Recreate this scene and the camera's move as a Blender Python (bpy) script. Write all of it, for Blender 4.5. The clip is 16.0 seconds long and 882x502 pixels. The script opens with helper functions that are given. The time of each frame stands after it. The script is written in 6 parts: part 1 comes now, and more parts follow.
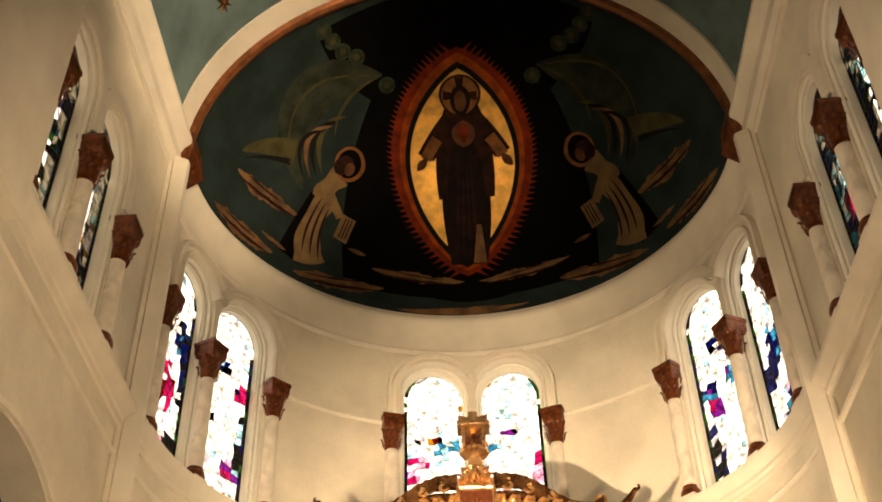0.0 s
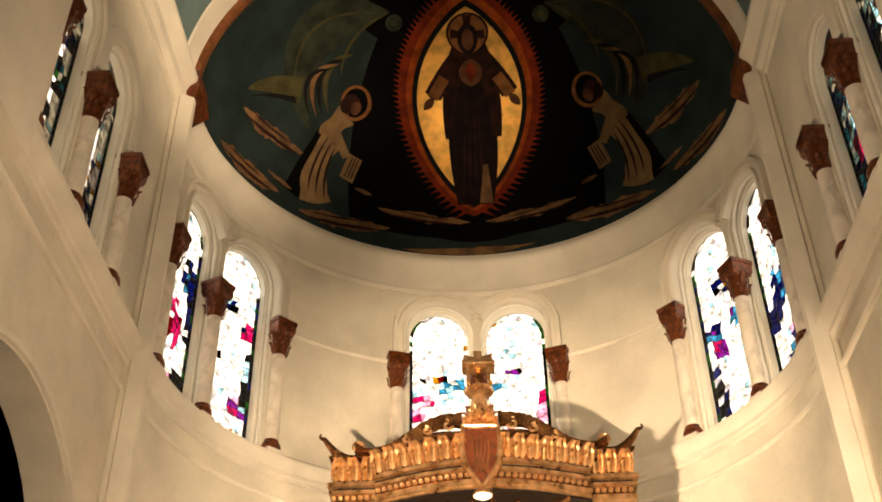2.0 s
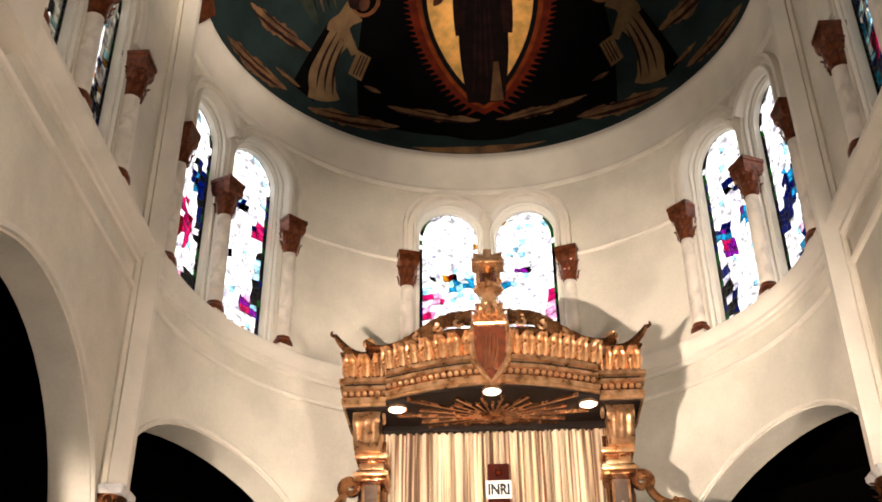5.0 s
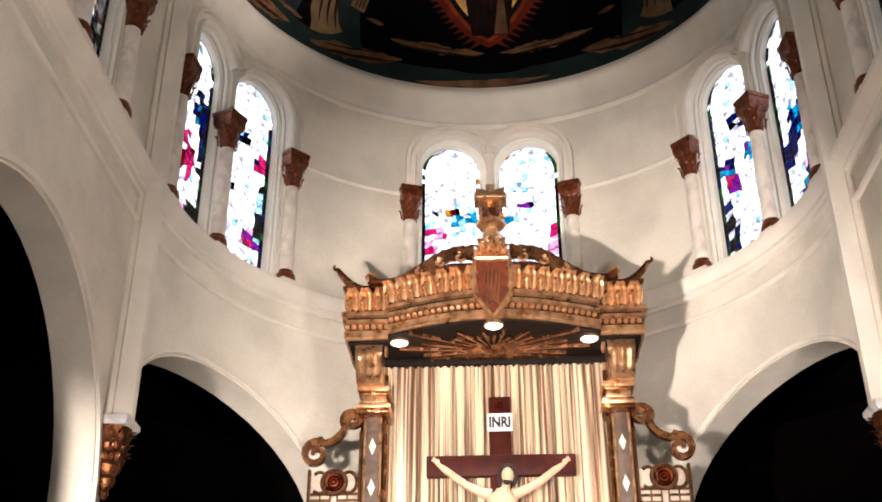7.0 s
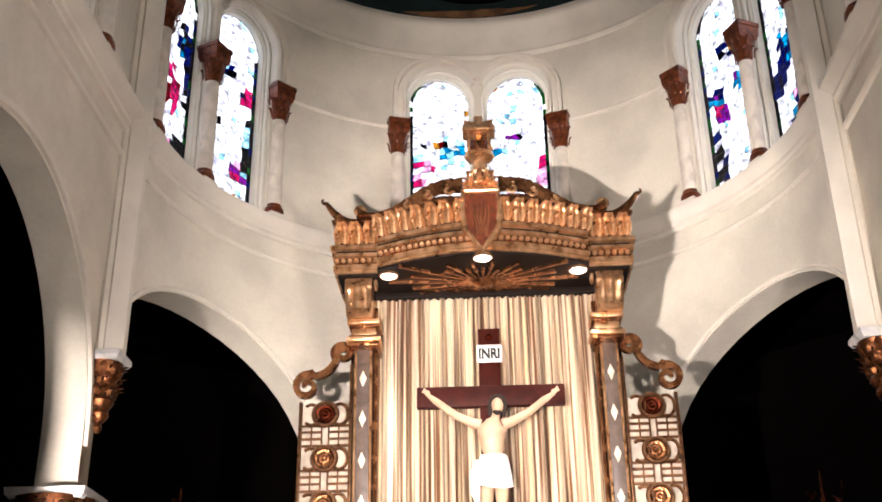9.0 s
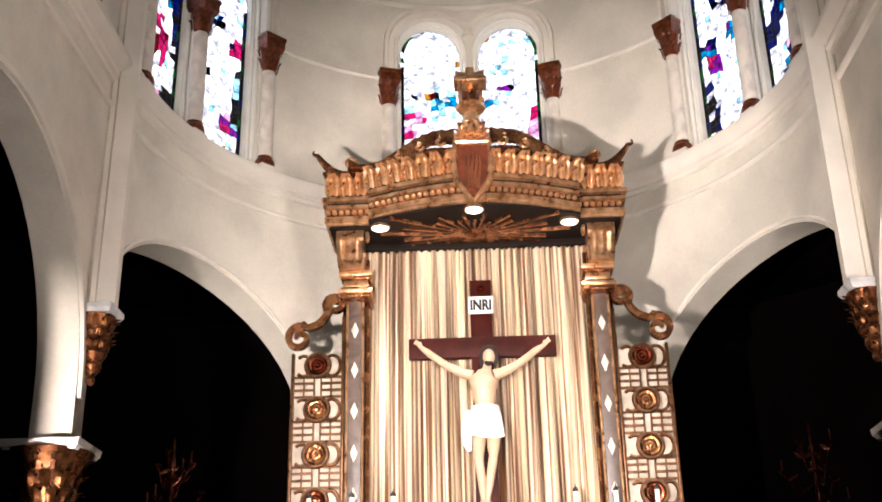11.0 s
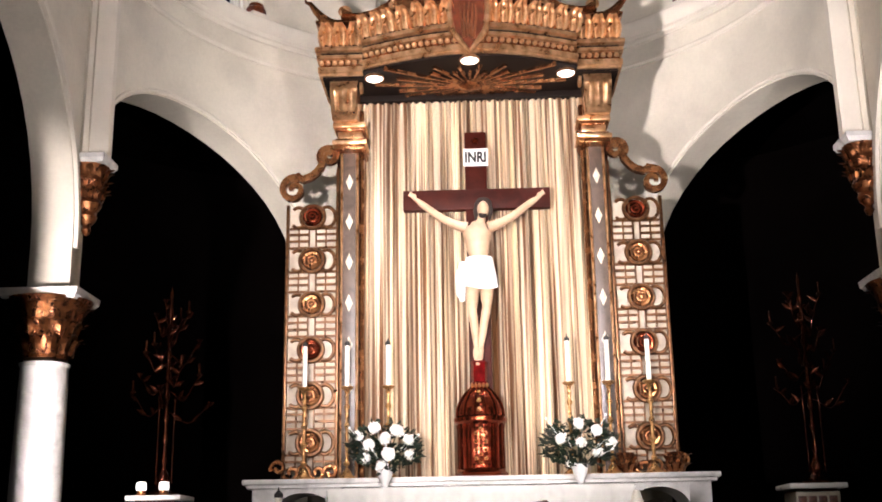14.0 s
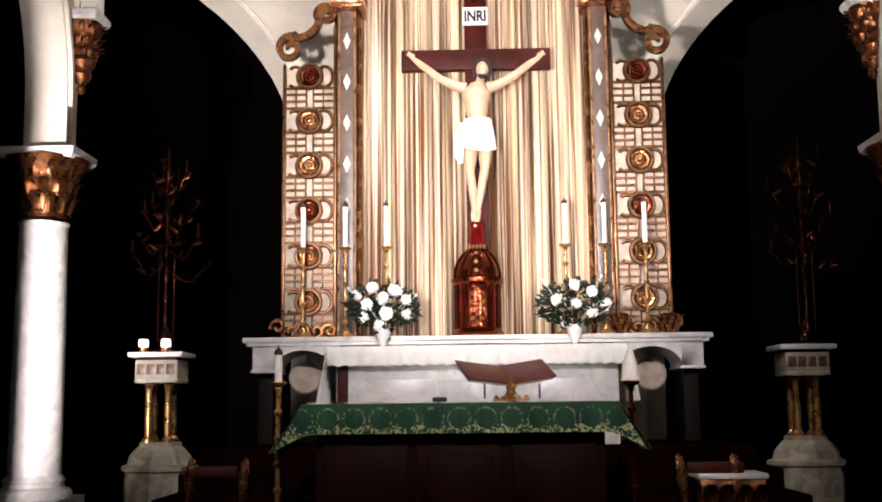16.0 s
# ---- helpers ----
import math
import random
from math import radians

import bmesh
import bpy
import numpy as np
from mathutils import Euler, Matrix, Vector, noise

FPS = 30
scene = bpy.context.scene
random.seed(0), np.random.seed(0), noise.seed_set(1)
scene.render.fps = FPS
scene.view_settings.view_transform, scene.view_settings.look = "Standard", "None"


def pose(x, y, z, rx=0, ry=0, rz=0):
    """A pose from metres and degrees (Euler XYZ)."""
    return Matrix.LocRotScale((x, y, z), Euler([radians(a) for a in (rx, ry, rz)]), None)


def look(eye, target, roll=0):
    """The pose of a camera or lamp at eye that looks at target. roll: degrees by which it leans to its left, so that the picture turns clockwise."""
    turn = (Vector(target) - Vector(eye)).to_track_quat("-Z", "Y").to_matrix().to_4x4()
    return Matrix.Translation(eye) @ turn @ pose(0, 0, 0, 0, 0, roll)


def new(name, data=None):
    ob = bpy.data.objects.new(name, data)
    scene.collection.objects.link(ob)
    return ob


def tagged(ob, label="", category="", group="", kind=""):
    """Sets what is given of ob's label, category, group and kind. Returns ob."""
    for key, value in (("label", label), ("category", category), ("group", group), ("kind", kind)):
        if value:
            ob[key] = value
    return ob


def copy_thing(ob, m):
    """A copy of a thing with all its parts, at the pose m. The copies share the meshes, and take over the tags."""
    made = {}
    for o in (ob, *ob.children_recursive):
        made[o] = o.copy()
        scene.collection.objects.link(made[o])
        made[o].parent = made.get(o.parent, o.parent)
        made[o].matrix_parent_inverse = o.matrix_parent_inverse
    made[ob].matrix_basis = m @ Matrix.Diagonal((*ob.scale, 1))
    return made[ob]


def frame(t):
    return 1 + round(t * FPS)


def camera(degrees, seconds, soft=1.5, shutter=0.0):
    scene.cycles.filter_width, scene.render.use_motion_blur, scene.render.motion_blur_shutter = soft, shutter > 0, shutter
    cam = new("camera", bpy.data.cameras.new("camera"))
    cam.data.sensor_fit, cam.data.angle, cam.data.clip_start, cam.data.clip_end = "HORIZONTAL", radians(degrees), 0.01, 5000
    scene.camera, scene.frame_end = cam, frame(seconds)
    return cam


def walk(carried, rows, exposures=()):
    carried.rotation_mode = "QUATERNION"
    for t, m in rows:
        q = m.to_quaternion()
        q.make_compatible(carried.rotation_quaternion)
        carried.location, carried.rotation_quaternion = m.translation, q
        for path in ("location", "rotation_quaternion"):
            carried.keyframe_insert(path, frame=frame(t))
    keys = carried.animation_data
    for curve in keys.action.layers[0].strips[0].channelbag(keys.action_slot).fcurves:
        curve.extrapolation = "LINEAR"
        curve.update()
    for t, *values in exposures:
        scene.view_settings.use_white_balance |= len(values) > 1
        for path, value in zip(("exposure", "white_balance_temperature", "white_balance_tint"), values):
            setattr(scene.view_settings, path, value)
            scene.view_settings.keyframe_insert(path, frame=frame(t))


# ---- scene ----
cam = camera(43.5, 16.0, soft=1.8)
EYE = (0.0, 0.0, 1.6)
# seconds, yaw to the left, pitch, roll: the camera stands and tilts down
TURNS = [
    (0.0, 1.63, 40.49, -1.59),
    (0.5, 1.78, 39.27, -1.31),
    (1.0, 1.79, 38.68, -1.29),
    (1.5, 1.92, 38.05, -1.11),
    (2.0, 2.12, 37.39, -0.91),
    (2.5, 2.36, 36.47, -0.78),
    (3.0, 2.39, 35.56, -0.59),
    (5.5, 2.94, 31.44, -0.44),
    (6.0, 3.00, 30.66, -0.34),
    (6.5, 2.87, 29.48, -0.43),
    (7.0, 2.99, 28.76, -0.11),
    (7.5, 2.93, 27.73, -0.20),
    (8.0, 2.70, 27.12, -0.50),
    (8.5, 2.57, 26.06, -0.67),
    (9.0, 2.37, 25.28, -0.87),
    (11.5, 1.93, 21.53, -1.20),
    (12.0, 2.00, 19.96, -1.19),
    (12.5, 2.04, 18.71, -1.25),
    (13.0, 1.94, 17.65, -0.96),
    (13.5, 1.93, 16.59, -0.74),
    (14.0, 1.79, 15.12, -0.97),
    (14.5, 1.59, 13.57, -0.97),
    (15.0, 1.81, 11.79, -0.63),
    (15.5, 1.77, 9.48, -0.69),
    (16.0, 1.78, 7.96, -0.62),
]
EXPOSURES = [(0.0, -0.45, 9500, 15), (2.0, -0.45, 8900, 15), (3.0, -0.45, 8000, 15), (5.5, -0.5, 6300, 17), (9.0, -0.55, 5850, 18), (16.0, -0.65, 5600, 18)]
walk(cam, [(t, pose(*EYE, 90 + pitch, 0, yaw) @ pose(0, 0, 0, 0, 0, roll)) for t, yaw, pitch, roll in TURNS], EXPOSURES)

# ---- light ----
world = bpy.data.worlds.new("daylight")
scene.world = world
world.use_nodes = True
sky = world.node_tree.nodes.new("ShaderNodeTexSky")
sky.sky_type, sky.sun_disc = "NISHITA", False
sky.sun_elevation, sky.sun_rotation = radians(40), radians(200)
world.node_tree.links.new(sky.outputs[0], world.node_tree.nodes["Background"].inputs[0])
world.node_tree.nodes["Background"].inputs[1].default_value = 0.15


def lamp(name, kind, eye, target, power, colour, size=0.2, angle=60, blend=0.5):
    data = bpy.data.lights.new(name, kind)
    data.energy, data.color = power, colour
    if kind == "SPOT":
        data.spot_size, data.spot_blend, data.shadow_soft_size = radians(angle), blend, size
    elif kind == "AREA":
        data.size = size
    else:
        data.shadow_soft_size = size
    ob = new(name, data)
    ob.matrix_world = look(eye, target)
    return ob


WARM = (1.0, 0.87, 0.72)
lamp("flood_lamp", "SPOT", (-1.75, 2.4, 2.6), (0.7, 13.5, 6.4), 12600, WARM, 0.025, 50, 0.8)
lamp("flood_lamp", "SPOT", (1.75, 2.4, 2.6), (-0.7, 13.5, 6.4), 4900, WARM, 0.025, 50, 0.8)
lamp("pier_lamp", "SPOT", (-3.86, 4.0, 1.4), (-5.6, 10.6, 3.1), 9300, WARM, 0.06, 52, 0.6)
lamp("pier_lamp", "SPOT", (3.6, 4.0, 1.4), (5.0, 10.6, 6.6), 3800, WARM, 0.06, 32, 0.8)
# two fills added to brighten the chancel walls, no known fitting
lamp("wall_fill", "SPOT", (3.3, 3.2, 2.2), (-4.0, 9.0, 8.2), 2600, WARM, 0.06, 44, 0.8)
lamp("wall_fill", "SPOT", (-3.3, 3.2, 2.2), (4.0, 9.0, 8.6), 2100, WARM, 0.06, 44, 0.8)
# fill added from the nave to lift the altar cloths, source unseen
lamp("altar_fill", "SPOT", (0.4, -2.0, 7.5), (0.0, 11.0, 2.1), 8500, WARM, 0.08, 33, 1.0)
for x, y in ((-1.08, 11.53), (0, 11.12), (1.08, 11.53)):
    lamp("canopy_lamp", "SPOT", (x, y, 6.70), (x * 0.6, 11.75, 2.6), 170, (1.0, 0.89, 0.74), 0.05, 74, 0.7)
# broad weak fill added behind the camera
lamp("nave_fill", "AREA", (0.0, -5.0, 9.5), (0, 10.0, 10.5), 170, WARM, 3.0)
# added at the mirror angle so the gold almond shines
lamp("fresco_fill", "SPOT", (0.0, -3.3, 3.2), (0.0, 14.0, 15.4), 5200, WARM, 0.3, 13, 0.8)
# added to brighten the left of vault and half dome, source unknown
lamp("vault_fill", "SPOT", (5.5, -1.0, 8.5), (-3.7, 10.9, 14.9), 13000, WARM, 0.3, 27, 0.9)


# ---- materials ----
def material(name, colour, rough=0.6, metal=0.0, vary=0.12, scale=6.0, bump=0.1, fine=60.0, second=None, coat=0.0, random_by=0.0, distort=0.0, spec=0.5):
    """A surface with stains at one scale and grain at another."""
    m = bpy.data.materials.new(name)
    m.use_nodes = True
    n, l = m.node_tree.nodes, m.node_tree.links
    b = n["Principled BSDF"]
    b.inputs["Roughness"].default_value, b.inputs["Metallic"].default_value = rough, metal
    b.inputs["Coat Weight"].default_value = coat
    b.inputs["Specular IOR Level"].default_value = spec
    co = n.new("ShaderNodeTexCoord")
    big, small = n.new("ShaderNodeTexNoise"), n.new("ShaderNodeTexNoise")
    big.inputs["Scale"].default_value, small.inputs["Scale"].default_value = scale, fine
    big.inputs["Detail"].default_value, small.inputs["Detail"].default_value = 5, 3
    big.inputs["Distortion"].default_value = distort
    l.new(co.outputs["Object"], big.inputs["Vector"])
    l.new(co.outputs["Object"], small.inputs["Vector"])
    ramp = n.new("ShaderNodeValToRGB")
    lo = second or tuple(c * (1 - 2.2 * vary) for c in colour)
    ramp.color_ramp.elements[0].position, ramp.color_ramp.elements[1].position = 0.36, 0.62
    ramp.color_ramp.elements[0].color, ramp.color_ramp.elements[1].color = (*lo, 1), (*colour, 1)
    l.new(big.outputs["Fac"], ramp.inputs["Fac"])
    mix = n.new("ShaderNodeMix")
    mix.data_type, mix.blend_type = "RGBA", "MULTIPLY"
    mix.inputs[0].default_value = 1.0
    grain = n.new("ShaderNodeMapRange")
    grain.inputs["To Min"].default_value, grain.inputs["To Max"].default_value = 1 - vary, 1 + vary * 0.6
    l.new(small.outputs["Fac"], grain.inputs["Value"])
    l.new(ramp.outputs["Color"], mix.inputs[6])
    l.new(grain.outputs["Result"], mix.inputs[7])
    out = mix.outputs[2]
    if random_by:
        info, hsv = n.new("ShaderNodeObjectInfo"), n.new("ShaderNodeHueSaturation")
        r = n.new("ShaderNodeMapRange")
        r.inputs["To Min"].default_value, r.inputs["To Max"].default_value = 1 - random_by, 1 + random_by
        l.new(info.outputs["Random"], r.inputs["Value"])
        l.new(r.outputs["Result"], hsv.inputs["Value"])
        l.new(out, hsv.inputs["Color"])
        out = hsv.outputs["Color"]
    l.new(out, b.inputs["Base Color"])
    rr = n.new("ShaderNodeMapRange")
    rr.inputs["To Min"].default_value, rr.inputs["To Max"].default_value = max(0.04, rough - 0.1), min(1.0, rough + 0.12)
    l.new(big.outputs["Fac"], rr.inputs["Value"])
    l.new(rr.outputs["Result"], b.inputs["Roughness"])
    if bump:
        bp = n.new("ShaderNodeBump")
        bp.inputs["Strength"].default_value, bp.inputs["Distance"].default_value = bump, 0.01
        l.new(small.outputs["Fac"], bp.inputs["Height"])
        l.new(bp.outputs["Normal"], b.inputs["Normal"])
    return m


PLASTER = material("cream_plaster", (0.72, 0.66, 0.54), 0.75, vary=0.10, scale=0.9, bump=0.2, fine=24)
TRIM = material("cream_moulding", (0.74, 0.68, 0.57), 0.6, vary=0.06, scale=1.6, bump=0.08, fine=60)
# paler copy of the moulding: daylight on the window frames, put into colour
LITFRAME = material("window_lit_frame", (0.84, 0.80, 0.70), 0.55, vary=0.05, scale=2, bump=0.05)
SHAFT = material("veined_cream_marble", (0.78, 0.70, 0.59), 0.35, vary=0.12, scale=3.0, bump=0.02, distort=1.5)
OLDGILT = material("old_gilt_carving", (0.26, 0.098, 0.034), 0.28, 0.9, vary=0.3, scale=16, bump=0.6, fine=45, second=(0.09, 0.03, 0.012))
BRONZE = material("dark_gilt_capital", (0.22, 0.054, 0.015), 0.34, 0.45, vary=0.3, scale=14, bump=0.5, fine=70)
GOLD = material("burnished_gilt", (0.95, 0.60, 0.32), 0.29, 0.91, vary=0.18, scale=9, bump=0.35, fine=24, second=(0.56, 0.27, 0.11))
# darker copy of the burnished gilt, shade mixed into its colour
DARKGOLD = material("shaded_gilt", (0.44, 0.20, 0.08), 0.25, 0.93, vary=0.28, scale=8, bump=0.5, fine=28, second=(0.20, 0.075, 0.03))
COPPER = material("copper_band", (0.36, 0.13, 0.055), 0.35, 0.6, vary=0.2, scale=5, bump=0.1)
WOOD = material("dark_mahogany", (0.050, 0.008, 0.004), 0.5, vary=0.2, scale=5, bump=0.1, fine=40, spec=0.12)
TEAL = material("teal_fresco", (0.019, 0.034, 0.033), 0.7, vary=0.2, scale=1.8, bump=0.1, fine=30, spec=0.12)
VAULT = material("blue_grey_vault", (0.12, 0.19, 0.19), 0.7, vary=0.2, scale=1.5, bump=0.1, fine=30)
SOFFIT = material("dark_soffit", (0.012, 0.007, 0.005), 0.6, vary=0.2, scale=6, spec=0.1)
MARBLE = material("white_marble", (0.74, 0.72, 0.68), 0.3, vary=0.12, scale=2.5, bump=0.03, fine=30, distort=2.0)
LINEN = material("white_linen", (0.82, 0.80, 0.74), 0.85, vary=0.05, scale=5, bump=0.25, fine=160)
# near black puts the shade of ambulatory and aisles into the colour
SHADEWALL = material("ambulatory_shade_black", (0.003, 0.0022, 0.002), 1.0, vary=0.2, scale=1.5, spec=0.0)
FLOORMAT = material("dark_stone_floor", (0.07, 0.05, 0.04), 0.4, vary=0.2, scale=2)
# red carpet taken almost to black, the unlit floor painted in
CARPET = material("shade_darkened_red_carpet", (0.007, 0.0016, 0.0014), 1.0, vary=0.2, scale=3, bump=0.4, fine=200, spec=0.0)
FLESH = material("painted_plaster_figure", (0.52, 0.35, 0.22), 0.45, vary=0.08, scale=8)
CURTAIN = material("gold_cream_damask_fold_shade", (0.84, 0.71, 0.52), 0.5, vary=0.14, scale=2.5, bump=0.2, fine=90, second=(0.17, 0.075, 0.028))
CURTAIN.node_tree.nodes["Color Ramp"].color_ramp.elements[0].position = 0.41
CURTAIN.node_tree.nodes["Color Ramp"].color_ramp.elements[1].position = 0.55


# ---- mesh helpers ----
def put(name, bm, mat, parent=None, label="", smooth=35, turn=True):
    """One mesh object out of a bmesh, under parent if there is one."""
    me = bpy.data.meshes.new(name)
    if turn:
        bmesh.ops.recalc_face_normals(bm, faces=bm.faces[:])
    bm.to_mesh(me)
    bm.free()
    me.materials.append(mat)
    if smooth:
        me.shade_smooth()
        me.set_sharp_from_angle(angle=radians(smooth))
    ob = new(name, me)
    if parent:
        ob.parent = parent
    if label:
        ob["label"] = label
    return ob


part = put


def thing(name, label, category, at=(0, 0, 0), rz=0.0, group="", kind=""):
    ob = new(name)
    ob.matrix_basis = pose(*at, 0, 0, rz)
    return tagged(ob, label, category, group, kind)


def box(bm, x0, x1, y0, y1, z0, z1, bevel=0.0):
    r = bmesh.ops.create_cube(bm, size=1.0, matrix=Matrix.Translation(((x0 + x1) / 2, (y0 + y1) / 2, (z0 + z1) / 2)) @ Matrix.Diagonal((abs(x1 - x0), abs(y1 - y0), abs(z1 - z0), 1)))
    if bevel:
        edges = list({e for v in r["verts"] for e in v.link_edges})
        bmesh.ops.bevel(bm, geom=edges, offset=bevel, segments=2, affect="EDGES", profile=0.5)
    return bm


def boxed(*a, bevel=0.008):
    return box(bmesh.new(), *a, bevel=bevel)


def lathe(bm, profile, n=24, at=(0, 0, 0), arc=(0.0, 360.0)):
    """Turn (radius, z) pairs round the upright through at."""
    full = abs(arc[1] - arc[0]) > 359
    steps = n if full else n + 1
    rings = []
    for r, z in profile:
        ring = []
        for k in range(steps):
            a = radians(arc[0] + (arc[1] - arc[0]) * k / n)
            ring.append(bm.verts.new((at[0] + r * math.cos(a), at[1] + r * math.sin(a), at[2] + z)))
        rings.append(ring)
    for a, b in zip(rings, rings[1:]):
        for k in range(n):
            j = (k + 1) % steps
            try:
                bm.faces.new((a[k], a[j], b[j], b[k]))
            except ValueError:
                pass
    if full:
        for ring, r in ((rings[0], profile[0][0]), (rings[-1], profile[-1][0])):
            if r > 1e-4:
                bm.faces.new(ring)
    return bm


def sweep(bm, path, section, closed=False, up=(0, 0, 1), scale=None):
    """Carry a closed section of (across, up) pairs along a path of points."""
    path = [Vector(p) for p in path]
    up, rings = Vector(up), []
    n = len(path)
    for i, p in enumerate(path):
        a = path[(i - 1) % n] if closed or i else p
        b = path[(i + 1) % n] if closed or i < n - 1 else p
        t = (b - a).normalized()
        side = t.cross(up)
        side = side.normalized() if side.length > 1e-6 else Vector((1, 0, 0))
        w = side.cross(t).normalized()
        s = scale(i / max(1, n - 1)) if scale else 1.0
        rings.append([bm.verts.new(p + side * u * s + w * v * s) for u, v in section])
    m = len(section)
    for i in range(n if closed else n - 1):
        a, b = rings[i], rings[(i + 1) % n]
        for k in range(m):
            bm.faces.new((a[k], a[(k + 1) % m], b[(k + 1) % m], b[k]))
    if not closed:
        bm.faces.new(rings[0])
        bm.faces.new(rings[-1])
    return bm


def round_section(r, n=8, flat=1.0):
    return [(r * math.cos(2 * math.pi * k / n), r * flat * math.sin(2 * math.pi * k / n)) for k in range(n)]


def sheet(points, depth, axis=(0, 1, 0)):
    """A flat outline given some thickness along axis."""
    bm = bmesh.new()
    f = bm.faces.new([bm.verts.new(p) for p in points])
    r = bmesh.ops.extrude_face_region(bm, geom=[f])
    bmesh.ops.translate(bm, verts=[v for v in r["geom"] if isinstance(v, bmesh.types.BMVert)], vec=Vector(axis) * depth)
    bm.faces.ensure_lookup_table()
    return bm


def opened_wall(u0, u1, z0, z1, openings, place, thick, step):
    """A wall along u with arched openings (u centre, half width, sill, springing, rise); place(u, depth, z) lays it in the world."""
    cuts = {u0, u1}
    k = max(1, round((u1 - u0) / step))
    cuts |= {u0 + (u1 - u0) * i / k for i in range(k + 1)}
    for c, h, *_ in openings:
        cuts = {u for u in cuts if not c - h < u < c + h}
        cuts |= {min(u1, max(u0, c - h * math.cos(math.pi * i / 24))) for i in range(25)}
    us = sorted(cuts)
    us = [u for i, u in enumerate(us) if i == 0 or u - us[i - 1] > 1e-5]
    bm = bmesh.new()

    def top(o, u):
        return o[3] + o[4] * math.sqrt(max(0.0, 1 - ((u - o[0]) / o[1]) ** 2))

    def quad(a, b, c, d):
        if (Vector(a) - Vector(d)).length > 1e-6 or (Vector(b) - Vector(c)).length > 1e-6:
            bm.faces.new([bm.verts.new(p) for p in (a, b, c, d)])

    for a, b in zip(us, us[1:]):
        mid = (a + b) / 2
        here = sorted([o for o in openings if abs(mid - o[0]) < o[1]], key=lambda o: o[2])
        la, lb = z0, z0
        for o in here:
            quad(place(a, 0, la), place(b, 0, lb), place(b, 0, o[2]), place(a, 0, o[2]))
            quad(place(b, thick, lb), place(a, thick, la), place(a, thick, o[2]), place(b, thick, o[2]))
            if o[2] > z0 + 1e-6:
                quad(place(a, 0, o[2]), place(b, 0, o[2]), place(b, thick, o[2]), place(a, thick, o[2]))
            la, lb = top(o, a), top(o, b)
            quad(place(a, 0, la), place(b, 0, lb), place(b, thick, lb), place(a, thick, la))
        quad(place(a, 0, la), place(b, 0, lb), place(b, 0, z1), place(a, 0, z1))
        quad(place(b, thick, lb), place(a, thick, la), place(a, thick, z1), place(b, thick, z1))
    for o in openings:
        for u in (o[0] - o[1], o[0] + o[1]):
            if u0 < u < u1:
                quad(place(u, 0, o[2]), place(u, thick, o[2]), place(u, thick, o[3]), place(u, 0, o[3]))
    bmesh.ops.remove_doubles(bm, verts=bm.verts[:], dist=1e-4)
    return bm


# ---- the church: chancel walls, apse, conch ----
CY, R, HALF = 11.0, 4.0, 3.97
SPRING = 12.85
FLOOR = 0.6


def on_apse(deg, d, z):
    a = radians(deg)
    return ((R + d) * math.sin(a), CY + (R + d) * math.cos(a), z)


LANCETS = [(c + s, 7.8, 8.68, 11.36, 0.545) for c in (-65.4, 0, 65.4) for s in (-8.55, 8.55)]
ARCHES = [(s * 63.4, 30.0, FLOOR, 5.06, 1.97) for s in (-1, 1)]
tagged(put("wall_apse_lower", opened_wall(-90, 90, FLOOR, 8.3, ARCHES, on_apse, 0.5, 2.0), PLASTER, turn=False), "curved cream plaster apse wall with two wide arches", "wall", kind="structure")
tagged(put("wall_apse_upper", opened_wall(-90, 90, 8.3, SPRING, LANCETS, on_apse, 0.29, 2.0), PLASTER, turn=False), "curved cream plaster apse wall with window openings", "wall", kind="structure")


def on_side(s):
    return lambda u, d, z: (s * (HALF + d), u, z)


SIDE_LANCETS = [(7.47, 0.5, 8.45, 10.8, 0.5), (8.75, 0.5, 8.45, 10.8, 0.5)]
for s, nm in ((-1, "wall_west"), (1, "wall_east")):
    w = put(nm + "_lower", opened_wall(5.0, 10.66, 4.1, 8.15, [(8.2, 2.2, 4.1, 4.55, 2.2)], on_side(s), 0.42, 0.5), PLASTER, turn=False)
    tagged(w, "cream plaster chancel wall with a round arcade arch", "wall", kind="structure")
    w = put(nm + "_return", boxed(s * HALF, s * (HALF + 0.42), 10.662, 11.0, 5.45, 8.15, bevel=0), PLASTER, smooth=0)
    tagged(w, "cream plaster wall return beside the apse", "wall", kind="structure")
    w = put(nm + "_upper", opened_wall(5.0, 11.0, 8.15, SPRING, SIDE_LANCETS, on_side(s), 0.36, 0.5), PLASTER, turn=False)
    tagged(w, "cream plaster clerestory wall with window openings", "wall", kind="structure")


def conch():
    bm = bmesh.new()
    rows = []
    for j in range(25):
        e = math.pi / 2 * j / 24
        rows.append([bm.verts.new(((R - 0.05) * math.cos(e) * math.sin(a), CY + (R - 0.05) * math.cos(e) * math.cos(a), SPRING + (R - 0.05) * math.sin(e))) for a in [math.pi * (i / 48 - 0.5) for i in range(49)]])
    for a, b in zip(rows, rows[1:]):
        for k in range(48):
            bm.faces.new((a[k], a[k + 1], b[k + 1], b[k]))
    bmesh.ops.remove_doubles(bm, verts=bm.verts[:], dist=1e-4)
    return bm


tagged(put("ceiling_conch", conch(), TEAL), "dark teal frescoed half dome over the apse", "ceiling", kind="structure")


